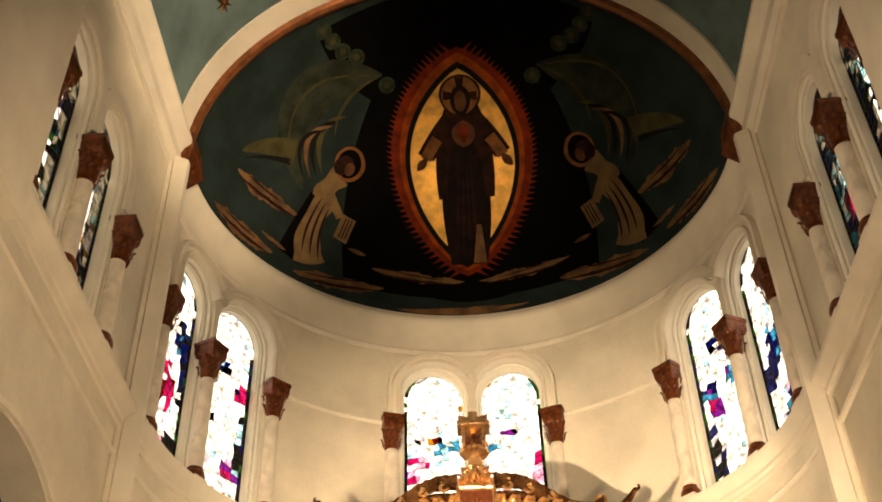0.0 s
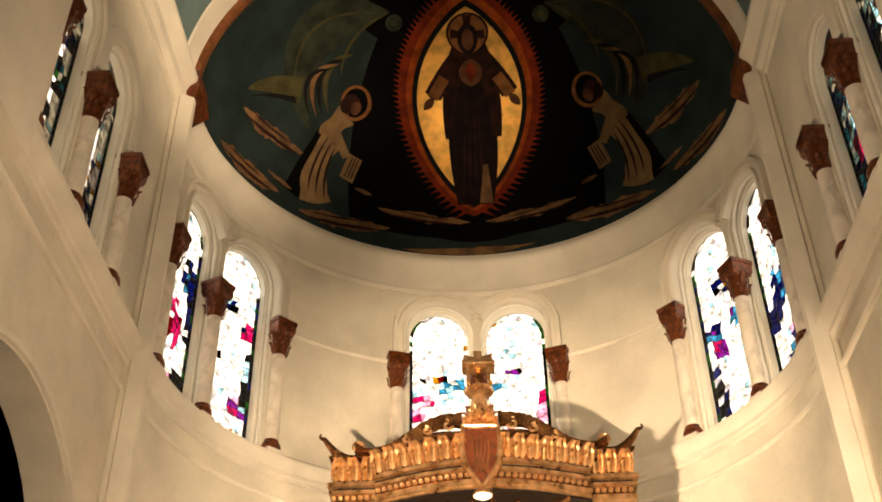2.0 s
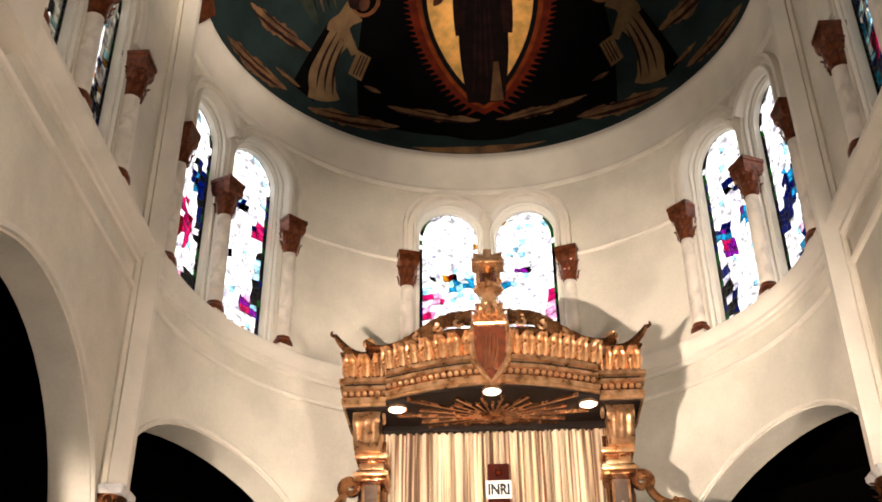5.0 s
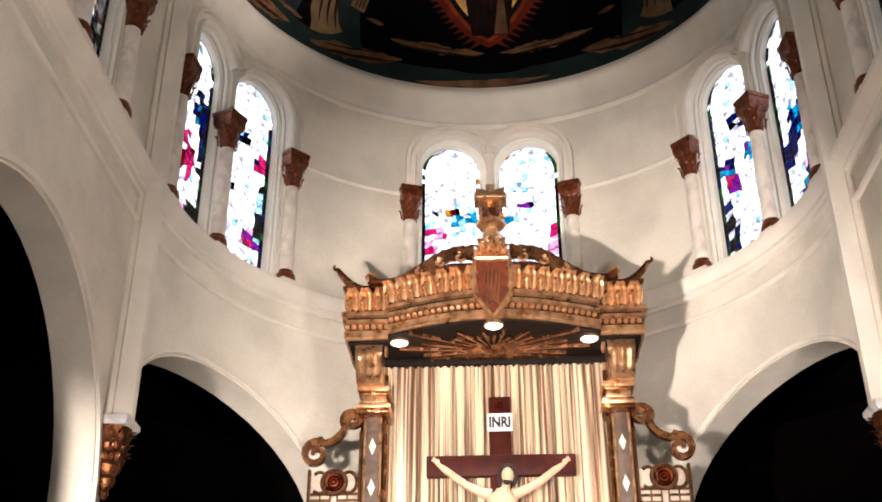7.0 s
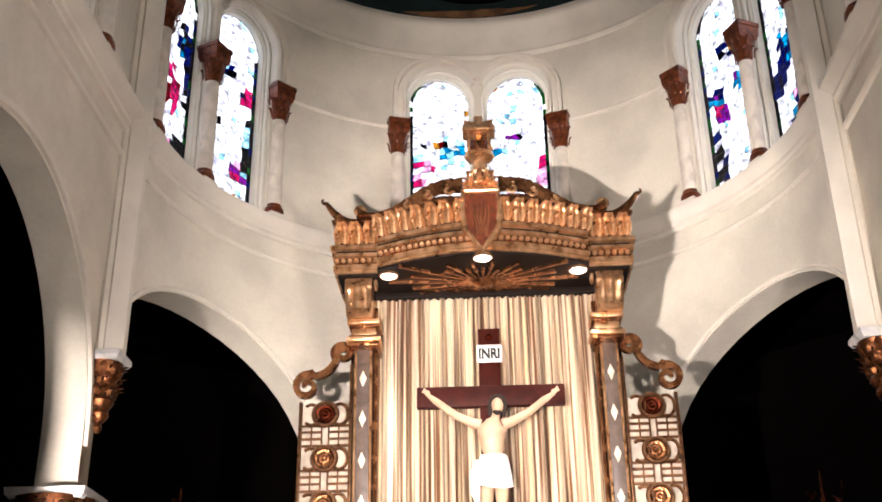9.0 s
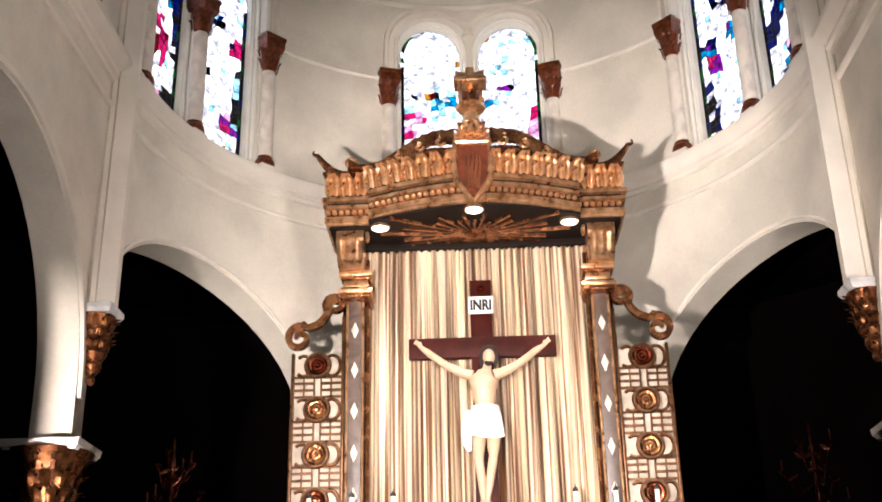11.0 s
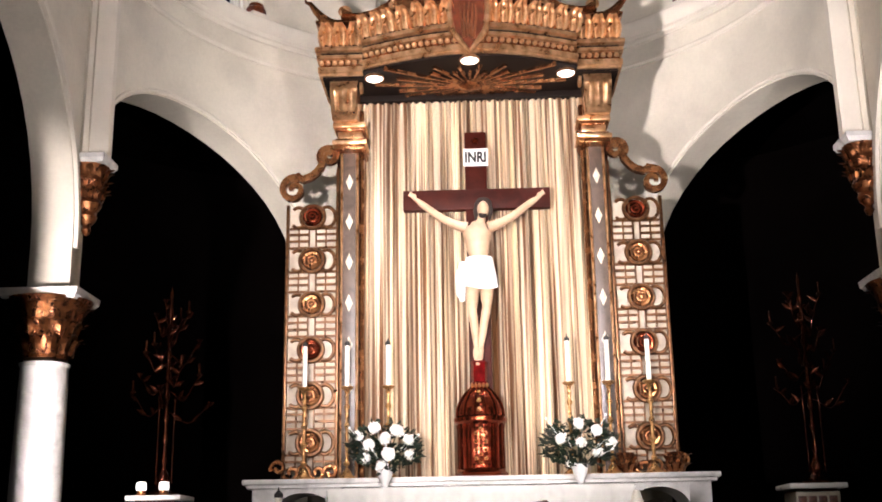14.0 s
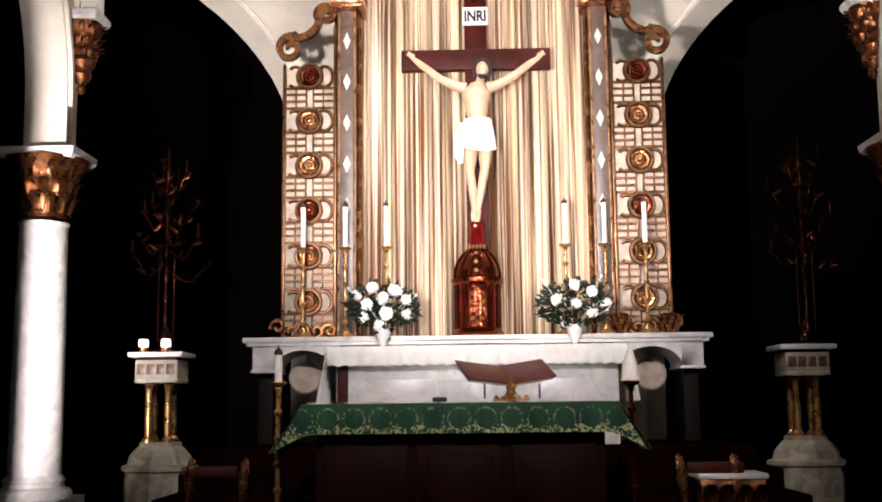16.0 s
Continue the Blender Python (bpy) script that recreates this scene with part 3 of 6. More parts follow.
# each window: ground, coloured fields (across -1 to 1, up 0 to 1, half sizes, glass), side of the dark border
GLAZING = {
    1: ("light", [(0.5, 0.66, 0.45, 0.10, G_CYAN, G_BLUE, G_NAVY), (0.75, 0.50, 0.2, 0.20, G_BLUE, G_NAVY), (0.0, 0.40, 0.42, 0.10, G_ROSE, G_ROSE, G_RED), (0.3, 0.27, 0.2, 0.06, G_ROSE), (0.3, 0.10, 0.5, 0.05, G_NAVY, G_BLUSH), (0.6, 0.14, 0.3, 0.1, G_NAVY)], 1),
    2: ("light", [(-0.1, 0.70, 0.32, 0.035, G_NAVY, G_BLUE), (0.62, 0.60, 0.2, 0.05, G_ROSE, G_BLUE), (-0.5, 0.40, 0.4, 0.02, G_NAVY, G_SKY), (0.5, 0.19, 0.32, 0.06, G_VIOLET, G_ROSE, G_BLUSH), (0.2, 0.06, 0.5, 0.03, G_AMBER, G_GREEN), (0.75, 0.35, 0.18, 0.15, G_NAVY, G_SKY)], 1),
    3: ("light", [(-0.1, 0.62, 0.5, 0.03, G_AMBER, G_RED, G_NAVY), (0.3, 0.55, 0.3, 0.05, G_CYAN, G_CYAN, G_SKY), (-0.72, 0.38, 0.25, 0.12, G_ROSE, G_BLUSH, G_BLUSH, G_PALE), (-0.4, 0.48, 0.25, 0.04, G_ROSE, G_BLUSH), (-0.8, 0.22, 0.2, 0.06, G_RED, G_ROSE), (0.7, 0.6, 0.15, 0.05, G_CYAN)], -1),
    4: ("light", [(-0.75, 0.58, 0.18, 0.03, G_CYAN), (-0.1, 0.66, 0.3, 0.015, G_NAVY, G_VIOLET), (-0.4, 0.28, 0.45, 0.07, G_VIOLET, G_BLUSH, G_BLUSH, G_WHITE), (0.75, 0.45, 0.2, 0.10, G_AMBER, G_BLUSH, G_ROSE), (0.3, 0.30, 0.3, 0.05, G_BLUSH, G_WHITE), (0.85, 0.25, 0.15, 0.05, G_GREEN, G_AMBER)], 1),
    5: ("light", [(0.1, 0.71, 0.4, 0.05, G_BLUE, G_AMBER, G_NAVY), (-0.5, 0.50, 0.4, 0.07, G_CYAN, G_BLUE, G_VIOLET), (0.4, 0.52, 0.3, 0.04, G_VIOLET, G_CYAN), (-0.35, 0.41, 0.3, 0.05, G_VIOLET, G_ROSE), (-0.6, 0.20, 0.3, 0.13, G_NAVY, G_BLUE, G_PALE), (0.2, 0.33, 0.6, 0.015, G_NAVY), (0.7, 0.28, 0.2, 0.05, G_GREEN)], -1),
    6: ("light", [(0.0, 0.46, 0.6, 0.10, G_BLUE, G_BLUE, G_CYAN), (-0.5, 0.36, 0.4, 0.08, G_NAVY, G_BLUE), (0.5, 0.36, 0.4, 0.06, G_CYAN, G_BLUE), (0.2, 0.26, 0.3, 0.04, G_BLUSH, G_ROSE), (0.2, 0.16, 0.6, 0.06, G_CYAN, G_BLUE, G_NAVY), (0.6, 0.62, 0.25, 0.04, G_AMBER, G_BLUSH), (0.0, 0.05, 0.7, 0.03, G_ROSE, G_NAVY)], -1),
    7: ("light", [(0.3, 0.75, 0.6, 0.06, G_NAVY, G_BLUE), (0.4, 0.52, 0.5, 0.08, G_CYAN, G_GREEN, G_NAVY), (0.3, 0.33, 0.4, 0.05, G_BLUSH, G_NAVY), (0.3, 0.10, 0.7, 0.10, G_NAVY, G_NAVY, G_RED)], 1),
    8: ("light", [(0.4, 0.45, 0.5, 0.10, G_AMBER, G_PALE, G_BLUE), (0.4, 0.25, 0.6, 0.10, G_BLUE, G_NAVY), (0.4, 0.08, 0.6, 0.07, G_NAVY, G_NAVY, G_AMBER)], 1),
    9: ("deep", [(-0.4, 0.75, 0.4, 0.06, G_WHITE, G_SKY), (-0.3, 0.40, 0.5, 0.06, G_WHITE, G_PALE)], -1),
    10: ("deep", [(-0.4, 0.42, 0.4, 0.07, G_RED, G_ROSE), (-0.3, 0.60, 0.4, 0.05, G_SKY, G_WHITE), (-0.4, 0.15, 0.6, 0.10, G_NAVY, G_RED)], -1),
}


def lancet(number, at, a, hw, z0, zs, rise, ground, fields, dark_side, seed, depth=0.24):
    """A round-headed stained glass light set deep in its opening."""
    rng = random.Random(seed)
    win = thing("window_%d" % number, "round-headed stained glass window in a cream moulded frame", "window", at, -a, "stained glass windows", "structure")

    def outline(r, lift=0.0):
        return [(-r, 0, z0)] + [(-r * math.cos(math.pi * k / 20), 0, zs + (rise - hw + r) * math.sin(math.pi * k / 20)) for k in range(21)] + [(r, 0, z0)]
    for nm, off, y, sec in (("outer_roll", -0.015, 0.05, round_section(0.03, 8)), ("middle_roll", -0.02, depth * 0.55, round_section(0.028, 8)), ("inner_frame", -0.03, depth - 0.06, [(-0.04, -0.045), (0.04, -0.045), (0.04, 0.045), (-0.04, 0.045)])):
        put(nm, sweep(bmesh.new(), [(x, y, z) for x, _, z in outline(hw + off)], sec, up=(0, 1, 0)), LITFRAME, win)
    put("sill", boxed(-hw, hw, -0.02, depth + 0.03, z0 - 0.005, z0 + 0.035, bevel=0.006), TRIM, win)
    r = hw - 0.065
    cols, rows, y = 10, 30, depth
    top = zs + r
    ph = [rng.uniform(0, 6.28) for _ in range(4)]
    grid = []
    for j in range(rows + 1):
        q = j / rows
        row = []
        for i in range(cols + 1):
            z = z0 + 0.04 + (top - z0 - 0.05) * (q ** 0.96)
            x = 2 * i / cols - 1
            if 1 < i < cols - 1:
                x += rng.uniform(-0.07, 0.07) + 0.10 * math.sin(5.5 * z + ph[0]) * (1 - x * x)
            if 0 < j < rows:
                z += rng.uniform(-0.025, 0.025) + 0.05 * math.sin(5 * x + ph[1] + 3 * z) * math.sin(math.pi * q)
            if i == 1:
                x = -0.87
            if i == cols - 1:
                x = 0.87
            w = r * (1.0 if z < zs else math.sqrt(max(0.004, 1 - ((z - zs) / r) ** 2)))
            row.append((x * w, min(z, top)))
        grid.append(row)
    lead = bmesh.new()
    for j in range(rows):
        for i in range(cols):
            q = [grid[j][i], grid[j][i + 1], grid[j + 1][i + 1], grid[j + 1][i]]
            cx, cz = sum(p[0] for p in q) / 4, sum(p[1] for p in q) / 4
            f = [(cx + (x - cx) * 0.985, cz + (z - cz) * 0.985) for x, z in q]
            me = bpy.data.meshes.new("pane")
            me.from_pydata([(x, y + d, z) for d in (0, 0.006) for x, z in f], [], [(0, 1, 2, 3), (7, 6, 5, 4), (0, 4, 5, 1), (1, 5, 6, 2), (2, 6, 7, 3), (3, 7, 4, 0)])
            u, v = cx / r, (cz - z0) / (top - z0)
            mat = rng.choice(GROUNDS[ground])
            for fu, fv, ru, rv, *tints in fields:
                e = ((u - fu) / ru) ** 2 + ((v - fv) / rv) ** 2
                if e < 1.0 + rng.uniform(-0.5, 0.35) and rng.random() < 0.8:
                    mat = rng.choice(tints)
            if i == (0 if dark_side < 0 else cols - 1):
                mat = rng.choice([G_NAVY, G_NAVY, G_NAVY, G_BLUE, G_GREEN] if v < 0.8 else [G_NAVY, G_WHITE, G_GREEN, G_WHITE])
            elif i in (0, cols - 1):
                mat = rng.choice([G_WHITE, G_WHITE, G_PALE, G_AMBER])
            me.materials.append(mat)
            ob = new("pane", me)
            ob.parent = win
            for (xa, za), (xb, zb) in ((f[0], f[1]), (f[0], f[3])) if mat not in (G_WHITE, G_PALE) else ():
                d = Vector((xb - xa, 0, zb - za))
                if d.length > 0.01:
                    sweep(lead, [(xa, y, za), (xb, y, zb)], [(-0.0032, -0.004), (0.0032, -0.004), (0.0032, 0.004), (-0.0032, 0.004)], up=(0, 1, 0))
    put("lead", lead, LEAD, win, "dark lead came", smooth=0)
    # beads along the glass edge
    bm = bmesh.new()
    line = outline(r + 0.005)
    sweep(bm, [(x, y - 0.01, z) for x, _, z in line], [(-0.009, -0.01), (0.009, -0.01), (0.009, 0.01), (-0.009, 0.01)], up=(0, 1, 0))
    put("border_bar", bm, LEAD, win, "dark iron border", smooth=0)
    return win


n = 0
for c in (-65.4, 0, 65.4):
    for sgn in (-1, 1):
        n += 1
        a = c + sgn * 8.55
        lancet(n, on_apse(a, 0, 0), a, 0.543, 8.68, 11.36, 0.545, *GLAZING[n], 10 + n)
for s in (-1, 1):
    for y in (7.47, 8.75):
        n += 1
        lancet(n, (s * HALF, y, 0), s * 90, 0.5, 8.45, 10.8, 0.5, *GLAZING[n], 10 + n, 0.19)


for c in (-65.4, 0, 65.4):
    for sgn in (-1, 1):
        a = c + sgn * 8.55
        deg = 180 / math.pi / R
        path = []
        for u, z in [(-0.655, 10.9)] + [(-0.655 * math.cos(math.pi * k / 28), 11.36 + 0.65 * math.sin(math.pi * k / 28)) for k in range(29)] + [(0.655, 10.9)]:
            aa = a + u * deg
            if (aa - c) * sgn > -0.15:
                path.append(on_apse(aa, -0.01, z))
        tagged(put("trim_hood", sweep(bmesh.new(), path, [(-0.115, -0.06), (-0.09, -0.095), (-0.06, -0.095), (-0.048, -0.03), (0.03, -0.03), (0.042, -0.11), (0.095, -0.11), (0.115, -0.05), (0.115, 0.05), (0.095, 0.11), (0.042, 0.11), (0.03, 0.03), (-0.048, 0.03), (-0.06, 0.095), (-0.09, 0.095), (-0.115, 0.06)], up=(math.sin(radians(a)), math.cos(radians(a)), 0)), TRIM), "broad cream hood mould over a window", "moulding", kind="structure")
for s in (-1, 1):
    for y in (7.47, 8.75):
        path = [(s * (HALF - (0.01 if y > 8 else 0.016)), y + u, z) for u, z in [(-0.62, 10.4)] + [(-0.62 * math.cos(math.pi * k / 28), 10.8 + 0.64 * math.sin(math.pi * k / 28)) for k in range(29)] + [(0.62, 10.4)]]
        path = [p for p in path if (p[1] - 8.11) * (1 if y > 8 else -1) > -0.01]
        tagged(put("trim_hood", sweep(bmesh.new(), path, [(-0.09, -0.03), (0.09, -0.03), (0.09, 0.03), (0.0, 0.045), (-0.09, 0.03)], up=(1, 0, 0)), TRIM), "cream hood mould over a clerestory window", "moulding", kind="structure")


def colonnette(at, a, z0, z1, group):
    """A small round shaft with carved bronze capital and base; z0 to z1 is base foot to abacus top."""
    c = thing("colonnette", "slender cream colonnette with dark bronze capital and base", "column", at, -a, group)
    put("foot", square_block(bmesh.new(), 0.13, 0.13, z0, z0 + 0.06), TRIM, c, "cream stone foot", smooth=0)
    put("base", lathe(bmesh.new(), [(0.14, z0 + 0.06), (0.15, z0 + 0.1), (0.14, z0 + 0.15), (0.115, z0 + 0.17), (0.115, z0 + 0.2), (0.105, z0 + 0.22)], 16), BRONZE, c, "dark bronze base ring")
    put("shaft", lathe(bmesh.new(), [(0.105, z0 + 0.2), (0.105, z1 - 1.2), (0.098, z1 - 0.54)], 20), SHAFT, c)
    carved("capital", BRONZE, c, "carved dark bronze capital", 10, 2, 0.112, 0.155, z1 - 0.58, z1 - 0.2, 0.028)
    bm = square_block(bmesh.new(), 0.14, 0.16, z1 - 0.25, z1 - 0.18)
    square_block(bm, 0.16, 0.165, z1 - 0.18, z1 - 0.06)
    square_block(bm, 0.175, 0.175, z1 - 0.06, z1)
    put("abacus", bm, BRONZE, c, "dark bronze square abacus", smooth=0)
    return c


for c in (-65.4, 0, 65.4):
    for k in (-1, 0, 1):
        a = c + k * 18.4
        colonnette(on_apse(a, 0.0 if k else 0.02, 0), a, 8.66, 10.84, "apse window colonnettes")
for s in (-1, 1):
    for y in (6.94, 8.11, 9.39):
        colonnette((s * (HALF - 0.045), y, 0), s * 90, 8.44, 10.24, "chancel window colonnettes")

# ---- fresco on the half dome: plain painted shapes ----
P_GOLD = material("fresco_gold", (1.0, 0.54, 0.15), 0.42, 0.75, vary=0.16, scale=5, bump=0.1, spec=0.12)
P_GLOW = material("fresco_ember_red", (0.24, 0.026, 0.007), 0.7, vary=0.25, scale=4, bump=0.1, spec=0.12)
P_ORANGE = material("fresco_orange", (0.42, 0.075, 0.014), 0.7, vary=0.25, scale=4, bump=0.1, spec=0.12)
P_BLACK = material("fresco_black", (0.008, 0.007, 0.007), 0.7, vary=0.2, scale=4, spec=0.12)
P_ROBE = material("fresco_dark_robe", (0.016, 0.006, 0.005), 0.7, vary=0.3, scale=5, bump=0.1, spec=0.12)
P_ROBE2 = material("fresco_brown_robe", (0.035, 0.010, 0.007), 0.7, vary=0.3, scale=5, bump=0.1, spec=0.12)
P_FLESH = material("fresco_umber", (0.13, 0.05, 0.025), 0.7, vary=0.2, scale=6, spec=0.12)
P_CLOUD = material("fresco_ochre_cloud", (0.24, 0.125, 0.055), 0.7, vary=0.3, scale=3, bump=0.1, second=(0.10, 0.05, 0.026), spec=0.12)
P_PALE = material("fresco_pale_cloth", (0.24, 0.15, 0.07), 0.7, vary=0.25, scale=4, second=(0.17, 0.10, 0.05), spec=0.12)
P_WING = material("fresco_wing_green", (0.034, 0.042, 0.028), 0.7, vary=0.3, scale=3, second=(0.014, 0.017, 0.012), spec=0.12)
P_OLIVE = material("fresco_wing_olive", (0.075, 0.066, 0.026), 0.7, vary=0.2, scale=4, spec=0.12)
P_LEAF = material("fresco_sage", (0.036, 0.05, 0.03), 0.7, vary=0.3, scale=8, spec=0.12)
DOME_R = R - 0.05


def dome(phi, theta, lift):
    p, t, r = radians(phi + 1.4), radians(theta), DOME_R - lift
    return (r * math.cos(t) * math.sin(p), CY + r * math.cos(t) * math.cos(p), SPRING + r * math.sin(t))


fresco = thing("fresco", "painted mural of an almond glory with plain winged figures and clouds", "mural")


def painted(name, spine, width, mat, lift, n=24, m=4, label=""):
    """A painted patch along a spine of (phi, theta); width(s) in degrees to either side, turned square to the spine."""
    bm, rows = bmesh.new(), []
    for i in range(n + 1):
        q = i / n
        a, b = spine(max(0.0, q - 0.01)), spine(min(1.0, q + 0.01))
        c = spine(q)
        k = math.cos(radians(c[1]))
        d = Vector(((b[0] - a[0]) * k, b[1] - a[1])).normalized()
        w = width(q)
        lo, hi = w if isinstance(w, tuple) else (w, w)
        offs = [(-lo + (lo + hi) * j / m) for j in range(m + 1)]
        rows.append([bm.verts.new(dome(c[0] - d.y * o / max(0.2, k), c[1] + d.x * o, lift)) for o in offs])
    for a, b in zip(rows, rows[1:]):
        for j in range(m):
            bm.faces.new((a[j], a[j + 1], b[j + 1], b[j]))
    return put(name, bm, mat, fresco, label)


def line(p, q):
    return lambda s: (p[0] + (q[0] - p[0]) * s, p[1] + (q[1] - p[1]) * s)


def bend(p, c, q):
    return lambda s: tuple((1 - s) ** 2 * a + 2 * s * (1 - s) * b + s * s * d for a, b, d in zip(p, c, q))


def lens(w, e=0.8):
    return lambda s: w * math.sin(math.pi * s) ** e + 0.02


def ragged(w, seed, e=0.7):
    """Uneven, streaky edges, different on either side."""
    def side(q, z):
        n1 = noise.noise((q * 5, seed * 1.7, z)) * 0.5 + noise.noise((q * 17, seed * 2.3, z)) * 0.35
        return w * (math.sin(math.pi * min(0.99, max(0.01, q))) ** e) * max(0.15, 0.85 + n1)
    return lambda q: (side(q, 0.0), side(q, 7.0))


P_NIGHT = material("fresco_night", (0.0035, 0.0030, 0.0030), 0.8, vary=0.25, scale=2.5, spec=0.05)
P_RING = material("fresco_halo_ochre", (0.26, 0.10, 0.035), 0.7, vary=0.2, scale=6, spec=0.12)
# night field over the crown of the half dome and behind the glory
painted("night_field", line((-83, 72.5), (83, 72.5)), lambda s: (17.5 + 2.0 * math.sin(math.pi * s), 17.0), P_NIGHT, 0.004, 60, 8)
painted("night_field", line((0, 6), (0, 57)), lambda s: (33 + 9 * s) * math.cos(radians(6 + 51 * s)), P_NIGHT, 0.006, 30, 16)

# glory: rays, ember almond, dark rim, gold ground
for k in range(96):
    bm = bmesh.new()
    side = -1 if k % 2 else 1
    q = (k // 2 + 0.5) / 48
    th = 14 + 57 * q
    w0, w1 = 16.0 * math.sin(math.pi * q) ** 0.8, 19.2 * math.sin(math.pi * (q * 0.94 + 0.03)) ** 0.72 + 0.9
    kk = max(0.3, math.cos(radians(th)))
    up = (q - 0.5) * 6
    v = [bm.verts.new(dome((side * a - 0.6) / kk, t, 0.008)) for a, t in ((w0, th - 0.9), (w0, th + 0.9), (w1, th + up))]
    bm.faces.new(v)
    put("ray", bm, P_GLOW, fresco, smooth=0)
painted("halo_of_fire", line((-0.8, 12.2), (-0.8, 72.5)), lens(18.6, 0.72), P_GLOW, 0.010, 40, 12)
painted("inner_fire", line((-0.8, 13.6), (-0.8, 71.0)), lens(16.4, 0.74), P_ORANGE, 0.013, 40, 12)
painted("almond_rim", line((-0.8, 14.6), (-0.8, 68.6)), lens(14.9, 0.76), P_BLACK, 0.016, 40, 12)
painted("almond_ground", line((-0.8, 16.4), (-0.8, 66.8)), lens(13.6, 0.76), P_GOLD, 0.020, 40, 12)
# the standing figure as plain shapes
painted("figure_robe", line((-0.2, 15.4), (-0.2, 56)), lambda s: 4.6 + 2.2 * math.sin(math.pi * min(1.0, s * 1.1)) - 1.2 * s, P_ROBE, 0.026, 24, 6)
for d in (-1, 1):
    painted("figure_mantle", bend((d * 3.2, 56), (d * 9.5, 48), (d * 7.2, 33)), lambda s: 2.8 - 1.6 * s, P_ROBE2, 0.030, 16, 4)
    painted("figure_sleeve", bend((d * 5.5, 54), (d * 11.0, 49.5), (d * 13.8, 43.5)), lambda s: 2.0 + 0.3 * s, P_ROBE2, 0.033)
    painted("figure_cuff", bend((d * 10.2, 48.5), (d * 12.4, 46), (d * 13.8, 43)), lambda s: 1.5, P_RING, 0.035, 8)
    painted("figure_hand", line((d * 13.4, 43.4), (d * 16.4, 39.8)), lens(1.1), P_FLESH, 0.038, 8)
painted("figure_halo_rim", line((-0.4, 54.2), (-0.4, 65.4)), lens(5.4, 0.5), P_ROBE2, 0.032, 24, 6)
painted("figure_halo", line((-0.4, 54.8), (-0.4, 64.8)), lens(4.8, 0.5), P_RING, 0.035, 24, 6)
for p, q in (((-0.4, 60), (-0.4, 64.6)), ((-0.4, 59.8), (8.2, 59.4)), ((-0.4, 59.8), (-9.0, 59.8))):
    painted("halo_cross", line(p, q), lambda s: 0.5 + 0.7 * s, P_ROBE2, 0.037, 8, 2)
painted("figure_head", line((-0.4, 54.6), (-0.4, 62.6)), lens(2.6, 0.5), P_ROBE, 0.040, 14, 4)
painted("figure_face", line((-0.4, 55.6), (-0.4, 61.2)), lens(1.5, 0.5), P_FLESH, 0.044, 12, 4)
painted("heart_glow", line((0.2, 46.4), (0.2, 53.4)), lens(3.0, 0.6), P_FLESH, 0.036, 12)
painted("figure_heart", line((0.2, 47.6), (0.2, 52.4)), lambda s: 1.9 * math.sin(math.pi * min(1, 0.15 + 0.8 * s)) * (0.35 + 0.75 * s), P_GLOW, 0.040, 10)
painted("figure_hem", line((2.6, 15.6), (3.0, 26)), lambda s: 1.7 - 1.1 * s, P_CLOUD, 0.036, 10)
for k in range(4):
    painted("robe_fold", bend((-3.6 + 1.9 * k, 16.5), (-3.0 + 1.6 * k, 28), (-2.2 + 1.4 * k, 43)), lens(0.32), P_ROBE2, 0.034, 12, 2)
